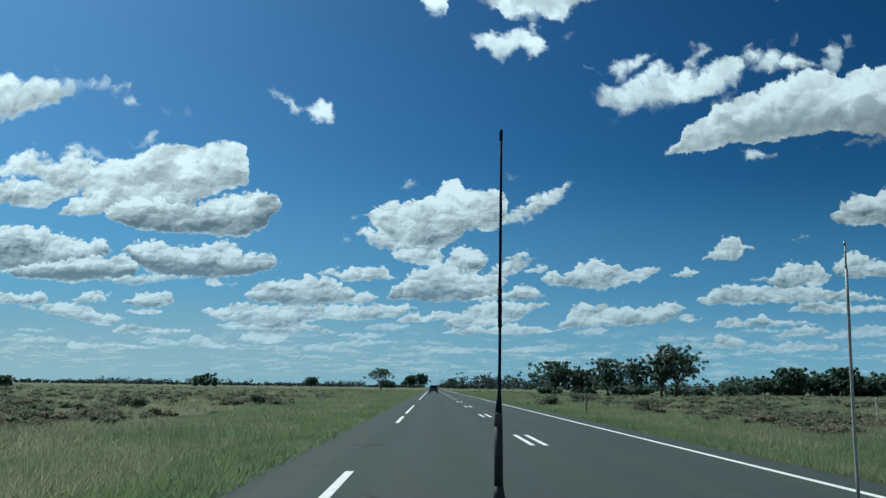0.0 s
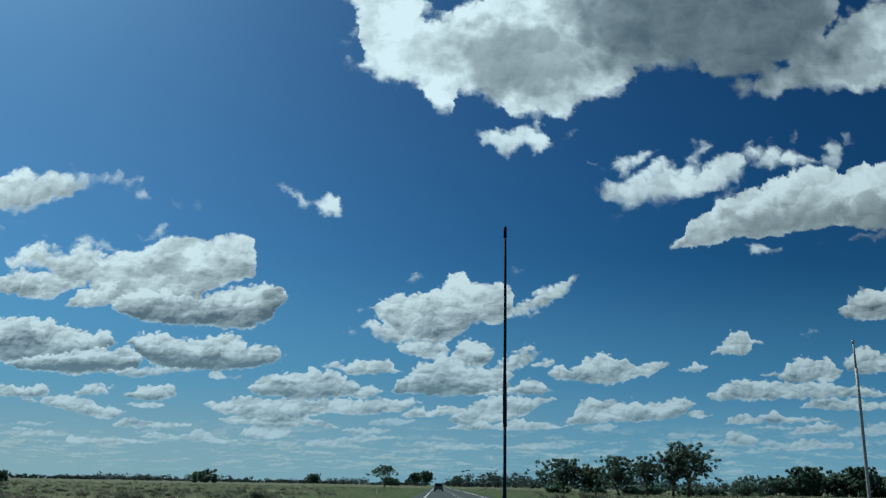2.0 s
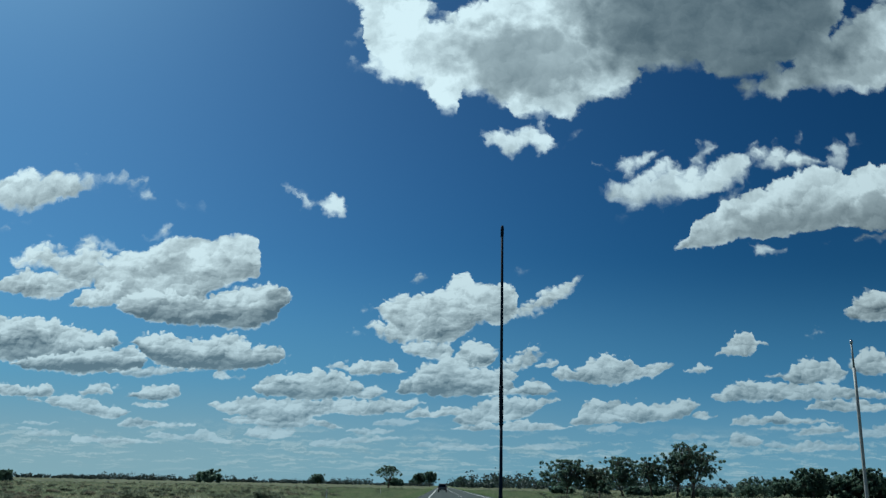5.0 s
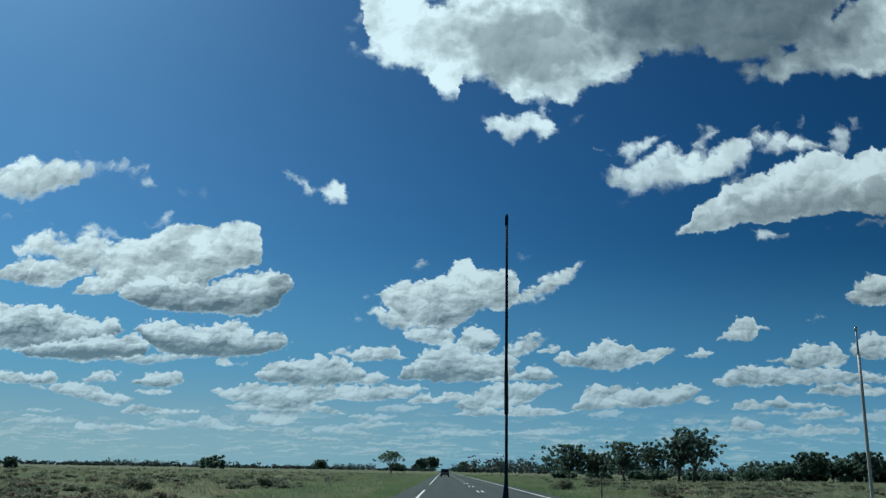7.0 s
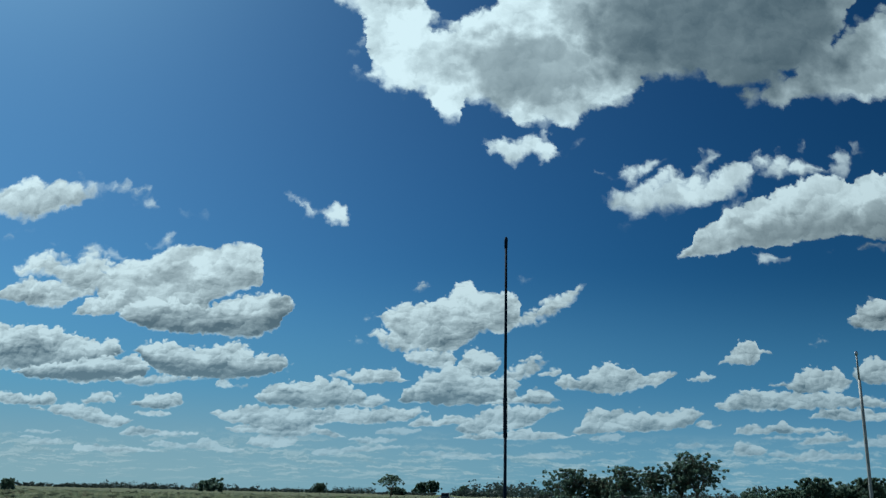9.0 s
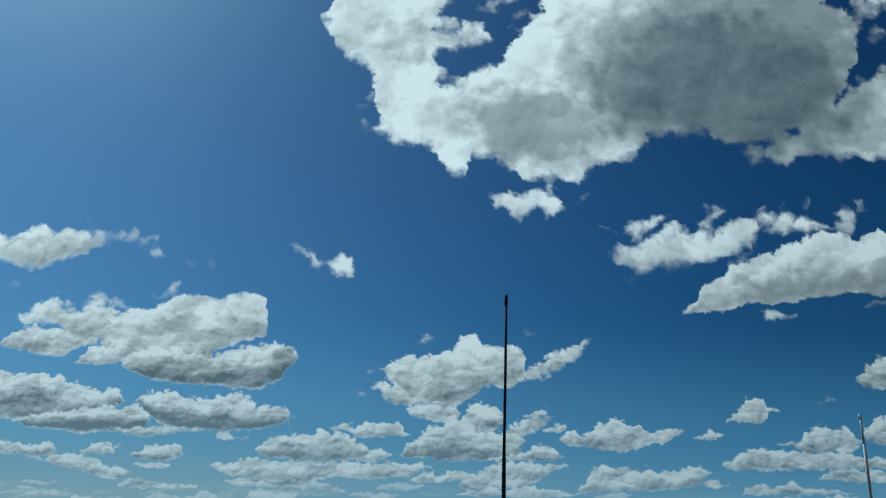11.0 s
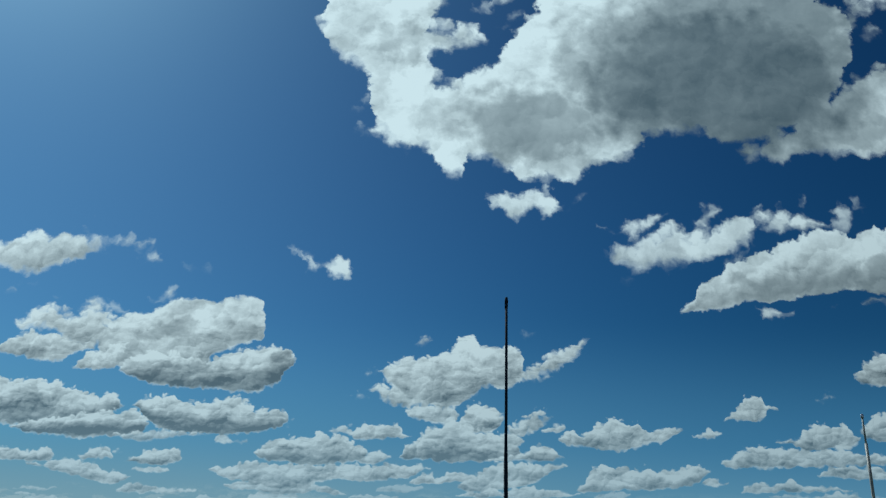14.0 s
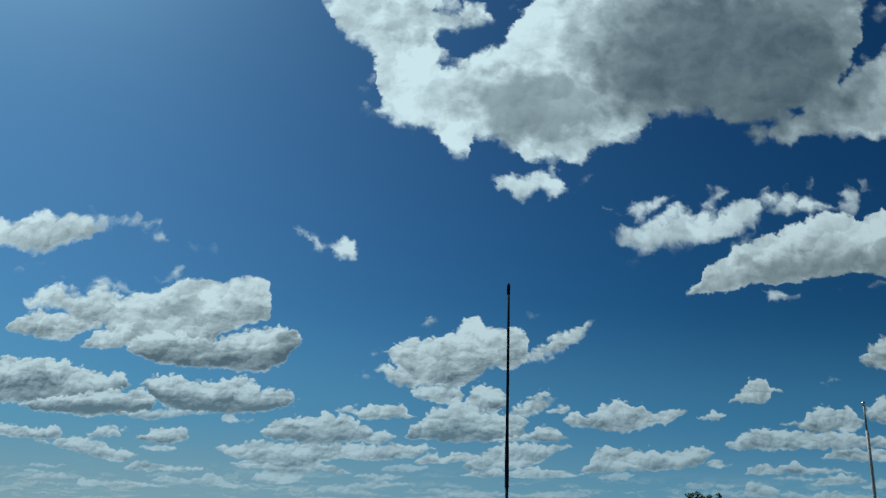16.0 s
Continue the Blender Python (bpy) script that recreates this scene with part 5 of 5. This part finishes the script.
# ---- trees ----
def gum_tree(x, y, height, width, seed, label, form="gum", leaf=LEAF, spray=0.20, name="gum_tree", group="roadside trees", dense=1.0):
    """A tree of forked limbs; form: gum (clumped, open), umbrella (a shallow dome on bare limbs) or thicket (leafy to the ground)."""
    rng = np.random.default_rng(seed)
    tree = empty(name, x, y, turn=0, label=label, category="tree", group=group)
    fork = height * {"gum": rng.uniform(0.20, 0.28), "umbrella": 0.30, "thicket": 0.12}[form]
    girth = height * 0.026
    bend = rng.normal(size=2) * height * 0.03
    stem = tube([(0, 0, -0.1), (bend[0] * 0.5, bend[1] * 0.5, fork * 0.5), (bend[0], bend[1], fork)], [girth * 1.35, girth, girth * 0.85], 9)
    wood, centres, radii = [stem], [], []
    limbs = {"gum": 9, "umbrella": 15, "thicket": 9}[form]
    for k in range(limbs):
        turn = 2 * math.pi * (k + rng.uniform(-0.3, 0.3)) / limbs
        if form == "umbrella":
            out = width * 0.5 * rng.uniform(0.3, 0.95)
            top = height * (0.88 - 0.38 * (out / (width * 0.5)) ** 2)
        elif form == "thicket":
            out, top = width * 0.5 * rng.uniform(0.15, 0.85), height * rng.uniform(0.45, 0.92)
        else:
            out = width * 0.5 * rng.uniform(0.35, 1.0)
            top = height * (rng.uniform(0.42, 0.78) if k % 3 else rng.uniform(0.80, 0.95))
            if k % 3 == 0:
                out *= 0.6
        end = np.array([math.cos(turn) * out, math.sin(turn) * out, top])
        mid = np.array([end[0] * 0.45 + bend[0], end[1] * 0.45 + bend[1], fork + (top - fork) * 0.55]) + rng.normal(size=3) * height * 0.02
        start = np.array([bend[0], bend[1], fork * rng.uniform(0.85, 0.98)])
        wood.append(tube([start, (start + mid) / 2 + rng.normal(size=3) * height * 0.012, mid, end], [girth * 0.62, girth * 0.45, girth * 0.33, girth * 0.12], 6))
        twigs = {"gum": 30, "umbrella": 10, "thicket": 13}[form]
        for _ in range(twigs):
            f = rng.uniform(0.15, 1.0)
            base = mid + (end - mid) * f
            spread = width * {"gum": 0.17, "umbrella": 0.10, "thicket": 0.13}[form]
            tip = base + rng.normal(size=3) * np.array([spread, spread, spread * (0.7 if form == "gum" else 0.55)])
            if form == "umbrella":
                far = min(1.0, math.hypot(tip[0], tip[1]) / (width * 0.5))
                tip[2] = height * (0.94 - 0.36 * far * far - 0.10 * rng.uniform()) + rng.normal() * height * 0.025
            tip[2] = min(max(tip[2], height * {"gum": 0.30, "umbrella": 0.20, "thicket": 0.08}[form]), height * 0.95)
            wood.append(tube([base, (base + tip) / 2 + rng.normal(size=3) * 0.1, tip], [girth * 0.16, girth * 0.1, girth * 0.05], 5))
            centres.append(tip)
            radii.append(width * (rng.uniform(0.016, 0.058) if form == "gum" else rng.uniform(0.02, 0.065)) * (0.75 if form == "umbrella" else 1.0))
    if form == "thicket":
        for _ in range(22):
            t = rng.uniform(0, 2 * math.pi)
            h = rng.uniform(0.06, 0.6)
            centres.append(np.array([math.cos(t) * width * 0.4, math.sin(t) * width * 0.4, height * h]))
            radii.append(width * rng.uniform(0.08, 0.14))
    counts = [int(dense * (26 + 5.0 * (r / spray) ** 2)) for r in radii]
    part("trunk", *joined(*wood), BARK, tree, "dark grey bark", True)
    part("crown", *leaves(rng, centres, radii, counts, spray, {"gum": 0.85, "umbrella": 0.55, "thicket": 0.85}[form]), leaf, tree, "olive green leaves")
    return tree


GUM = "dark olive gum tree with an open clumped crown"
gum_tree(25.6, 178, 7.4, 9.4, 11, GUM, spray=0.17)
gum_tree(31.2, 176, 5.7, 5.8, 12, "small grey-green gum tree with thin foliage", leaf=LEAF_GREY, spray=0.28, dense=0.7)
gum_tree(36.0, 170, 8.0, 8.4, 13, GUM, spray=0.17)
gum_tree(43.2, 176, 8.3, 6.4, 14, GUM, spray=0.17)
gum_tree(48.0, 174, 9.3, 7.0, 19, GUM, spray=0.17)
gum_tree(50.6, 172, 11.2, 9.8, 15, "tall dark gum tree with a broad billowing crown", spray=0.17)
gum_tree(81.0, 222, 5.2, 9.2, 16, "low rounded bushy tree with dark foliage", "thicket")
for k, (x, y, h, wd) in enumerate(((114, 283, 6.6, 11), (121, 276, 9.4, 11), (129, 280, 8.6, 13), (137, 274, 9.8, 10), (146, 280, 8.4, 13), (155, 276, 8.8, 12), (164, 284, 7.2, 14), (176, 292, 6.0, 14), (189, 298, 5.4, 13), (125, 290, 6.6, 12), (141, 292, 7.0, 13), (152, 290, 6.6, 13), (168, 296, 6.0, 13))):
    gum_tree(x, y, h, wd, 30 + k, "dark tree in a dense roadside grove", "gum" if k in (1, 3) else "thicket", spray=0.42, group="grove trees", dense=1.7)
for k, (x, y, h, wd) in enumerate(((28.5, 206, 1.9, 6.5), (38.0, 210, 2.3, 7.0), (46.5, 204, 2.0, 6.0), (52.5, 208, 2.5, 6.5), (61.0, 206, 2.0, 6.0), (68.0, 212, 1.8, 8.0))):
    gum_tree(x, y, h, wd, 90 + k, "low dark undergrowth between the roadside gum trees", "thicket", spray=0.26, name="undergrowth_bush", group="undergrowth", dense=1.2)
gum_tree(-25.2, 360, 9.6, 12.6, 21, "spreading umbrella-shaped tree with a thin grey-green canopy", "umbrella", LEAF, 0.34, "umbrella_tree", dense=0.55)
gum_tree(-160.5, 560, 8.6, 16.5, 22, "dark rounded tree alone on the plain", "thicket", spray=0.7)
gum_tree(-126.6, 238, 3.4, 3.6, 23, "small dark tree alone on the plain", "thicket", spray=0.3)
gum_tree(-70.1, 452, 6.0, 6.2, 24, "small upright tree on the plain", "gum", spray=0.45, dense=1.4)
for k, (x, y, h, wd, form) in enumerate(((-26, 800, 12.5, 11, "gum"), (-16, 790, 14.0, 11, "gum"), (14, 900, 11.8, 13, "thicket"), (26, 930, 8.0, 14, "thicket"), (45, 880, 9.0, 12, "thicket"), (56, 900, 12.0, 12, "gum"), (88, 940, 11.0, 15, "gum"), (-52, 850, 7.0, 20, "thicket"))):
    gum_tree(x, y, h, wd, 50 + k, "distant dark tree where the road meets the horizon", form, spray=0.9, group="distant trees", dense=1.5)

# the low line of woods along the horizon
rng = np.random.default_rng(5)
centres, radii, counts = [], [], []
for k in range(1500):
    side = rng.uniform(-1, 1)
    y = rng.uniform(950, 1700) if side < 0.03 else rng.uniform(600, 1500)
    x = side * 0.68 * y
    h = rng.uniform(2.4, 6.2) * (1.0 + 0.9 * (noise.noise(Vector((x * 0.012, y * 0.004, 0))) > 0.15)) * (1.25 if side > 0 else 0.85)
    if abs(x - DRIFT * y) < 16:
        continue
    for _ in range(2):
        centres.append((x + rng.normal() * 4, y, h * rng.uniform(0.3, 0.75)))
        radii.append(h * rng.uniform(0.35, 0.6))
        counts.append(26)
woods = part("woods", *leaves(rng, centres, radii, counts, 1.15), LEAF_FAR)
tagged(woods, "low dark line of distant scrub and trees", "woods", kind="stuff")


# ---- scrub and grass ----
def scrub(name, seed, spots, mat, size, label):
    """Low round bushes, each a heap of leaf sprays on the ground."""
    rng = np.random.default_rng(seed)
    centres, radii, counts, sizes = [], [], [], []
    for x, y, r in spots:
        for _ in range(6):
            a = rng.normal(size=2) * r * 0.55
            h = r * rng.uniform(0.25, 0.6)
            centres.append((x + a[0], y + a[1], h))
            radii.append(r * rng.uniform(0.4, 0.65))
            sizes.append(size * min(1.0, 0.22 + y / 90))
            counts.append(int(20 + 2600 / y))
    ob = part(name, *leaves(rng, centres, radii, counts, sizes, 0.55), mat)
    return tagged(ob, label, "shrubs", kind="stuff")


def spots(seed, n, y0, y1, sides, clear, r0, r1, patch):
    """Places for bushes off the road, gathered in loose patches."""
    rng = np.random.default_rng(seed)
    out = []
    while len(out) < n:
        y = y0 * (y1 / y0) ** rng.uniform(0, 1)
        x = rng.uniform(-0.62, 0.62) * y if sides == 0 else sides * rng.uniform(0.05, 0.62) * y
        if abs(x - 2.3 - DRIFT * y) < clear or noise.noise(Vector((x * patch, y * patch * 0.35, seed))) < -0.08:
            continue
        out.append((x, y, rng.uniform(r0, r1)))
    return out


scrub("saltbush", 61, spots(61, 900, 27, 420, 0, 12, 0.15, 0.46, 0.16), SALTBUSH, 0.13, "low grey-green saltbush clumps over the plain")
scrub("dry_shrub", 62, spots(62, 200, 24, 300, 0, 14, 0.2, 0.5, 0.12) + spots(63, 60, 26, 52, 1, 10.5, 0.22, 0.5, 0.2), RUSSET, 0.12, "low russet dry shrubs over the plain")
for k, (x, y, r) in enumerate(((9.3, 67, 0.95), (13.5, 52, 0.9), (-12.5, 58, 0.8), (-17, 46, 0.9), (15.5, 88, 1.1))):
    rng = np.random.default_rng(80 + k)
    bush = empty("bush", x, y, label="rounded grey-green bush in the roadside grass", category="bush", group="roadside bushes")
    c = [np.array([*(rng.normal(size=2) * r * 0.5), r * rng.uniform(0.3, 0.75)]) for _ in range(14)]
    part("foliage", *leaves(rng, c, [r * rng.uniform(0.35, 0.55) for _ in c], [130] * len(c), 0.07, 0.75), SALTBUSH, bush)
    part("stems", *joined(*[tube([(0, 0, -0.03), tuple(p * 0.6), tuple(p)], [0.03, 0.02, 0.008], 5) for p in c]), BARK, bush)


def tufts(name, seed, n, y0, y1, x0, x1, tall, mat, label, patch=0.0):
    """Grass blades in tufts beside the road."""
    rng = np.random.default_rng(seed)
    y = y0 * (y1 / y0) ** rng.uniform(0, 1, n)
    out = x0 + (x1 - x0) * rng.uniform(0, 1, n) ** 1.4 * (0.5 + y / 55)
    x = np.where(rng.uniform(size=n) < 0.5, -out, out) + 2.13 + DRIFT * y
    if patch:
        keep = np.array([noise.noise(Vector((a * patch, b * patch, seed))) > 0.0 for a, b in zip(x, y)])
        x, y = x[keep], y[keep]
    m = 8
    bx_, by_ = np.repeat(x, m) + rng.normal(size=len(x) * m) * 0.14, np.repeat(y, m) + rng.normal(size=len(x) * m) * 0.14
    h = tall * rng.uniform(0.45, 1.2, len(bx_))
    t = rng.uniform(0, 2 * np.pi, len(bx_))
    wid = 0.008 + 0.00032 * by_
    lean = rng.normal(size=(len(bx_), 2)) * 0.55 * h[:, None]
    z = np.zeros(len(bx_))
    tri = np.stack([np.stack([bx_ - np.cos(t) * wid, by_ - np.sin(t) * wid, z], 1), np.stack([bx_ + np.cos(t) * wid, by_ + np.sin(t) * wid, z], 1),
                    np.stack([bx_ + lean[:, 0], by_ + lean[:, 1], h], 1)], 1).reshape(-1, 3)
    ob = part(name, tri.tolist(), [(3 * i, 3 * i + 1, 3 * i + 2) for i in range(len(bx_))], mat)
    return tagged(ob, label, "grass", kind="stuff")


tufts("verge_grass", 71, 42000, 7, 300, 5.0, 11, 0.19, GRASS, "soft green roadside grass")
tufts("dry_grass", 72, 42000, 9, 260, 6.5, 34, 0.24, STRAW, "straw-coloured dry grass in patches", 0.16)
tufts("field_grass", 73, 52000, 10, 320, 8.0, 42, 0.22, FIELD, "olive green grass over the plain", 0.10)


# ---- posts ----
def guide_post(x, y, h, mat, label, name):
    post = empty(name, x, y, label=label, category="post", group="roadside posts")
    part("stake", *box(-0.05, 0.05, -0.02, 0.02, -0.05, h, 0.008), mat, post)
    if mat is POSTWHITE:
        part("reflector", *box(-0.03, 0.03, -0.028, -0.02, h - 0.22, h - 0.10, 0.002), REDLENS, post, "small red reflector")


guide_post(26.35, 48.7, 1.15, POSTWHITE, "white post standing in the green paddock", "fence_post")
guide_post(-9.3, 118, 1.0, POSTWHITE, "slim white guide post in the roadside grass", "guide_post")
guide_post(-8.6, 60, 1.0, POSTWHITE, "slim white guide post in the roadside grass", "guide_post")
guide_post(8.6, 47, 1.3, TIMBER, "weathered timber post in the roadside grass", "fence_post")


# ---- the car ahead ----
car = empty("car", -0.85, 180, 0.045, -0.4, label="dark four-wheel-drive car on the road ahead", category="car")
profile = [(-2.2, 0.42), (-2.22, 0.95), (-2.12, 1.05), (-1.95, 1.72), (-1.6, 1.80), (0.2, 1.80), (0.6, 1.72), (1.1, 1.12), (2.1, 1.0), (2.25, 0.8), (2.25, 0.42)]
v, f = [], []
for side in (-1, 1):
    v += [(side * (0.92 if z < 1.2 else 0.78), y, z) for y, z in profile]
m = len(profile)
f = [tuple(range(m))[::-1], tuple(range(m, 2 * m))] + [(k, (k + 1) % m, m + (k + 1) % m, m + k) for k in range(m)]
part("body", v, f, CARPAINT, car)
part("rear_window", [(-0.66, -2.115, 1.12), (0.66, -2.115, 1.12), (0.6, -1.985, 1.66), (-0.6, -1.985, 1.66)], [(0, 1, 2, 3)], CARGLASS, car)
part("bumper", *box(-0.93, 0.93, -2.36, -2.16, 0.42, 0.66, 0.04), BLACK, car)
for x in (-0.8, 0.8):
    part("tail_light", *box(x - 0.06, x + 0.06, -2.26, -2.18, 0.82, 1.06, 0.02), REDLENS, car, "red tail light")
    for y in (-1.4, 1.45):
        ring = tube([(x - 0.12, y, 0.37), (x - 0.1, y, 0.37), (x + 0.1, y, 0.37), (x + 0.12, y, 0.37)], [0.31, 0.37, 0.37, 0.31], 20)
        wheel = part("wheel", *ring, RUBBER, car, smooth=False)
        part("rim", *tube([(x - 0.125, y, 0.37), (x + 0.125, y, 0.37)], [0.2, 0.2], 16), CHROME, wheel, "pale metal rim")
part("number_plate", *box(-0.2, 0.2, -2.375, -2.36, 0.5, 0.6, 0.003), POSTWHITE, car, "pale plain plate")
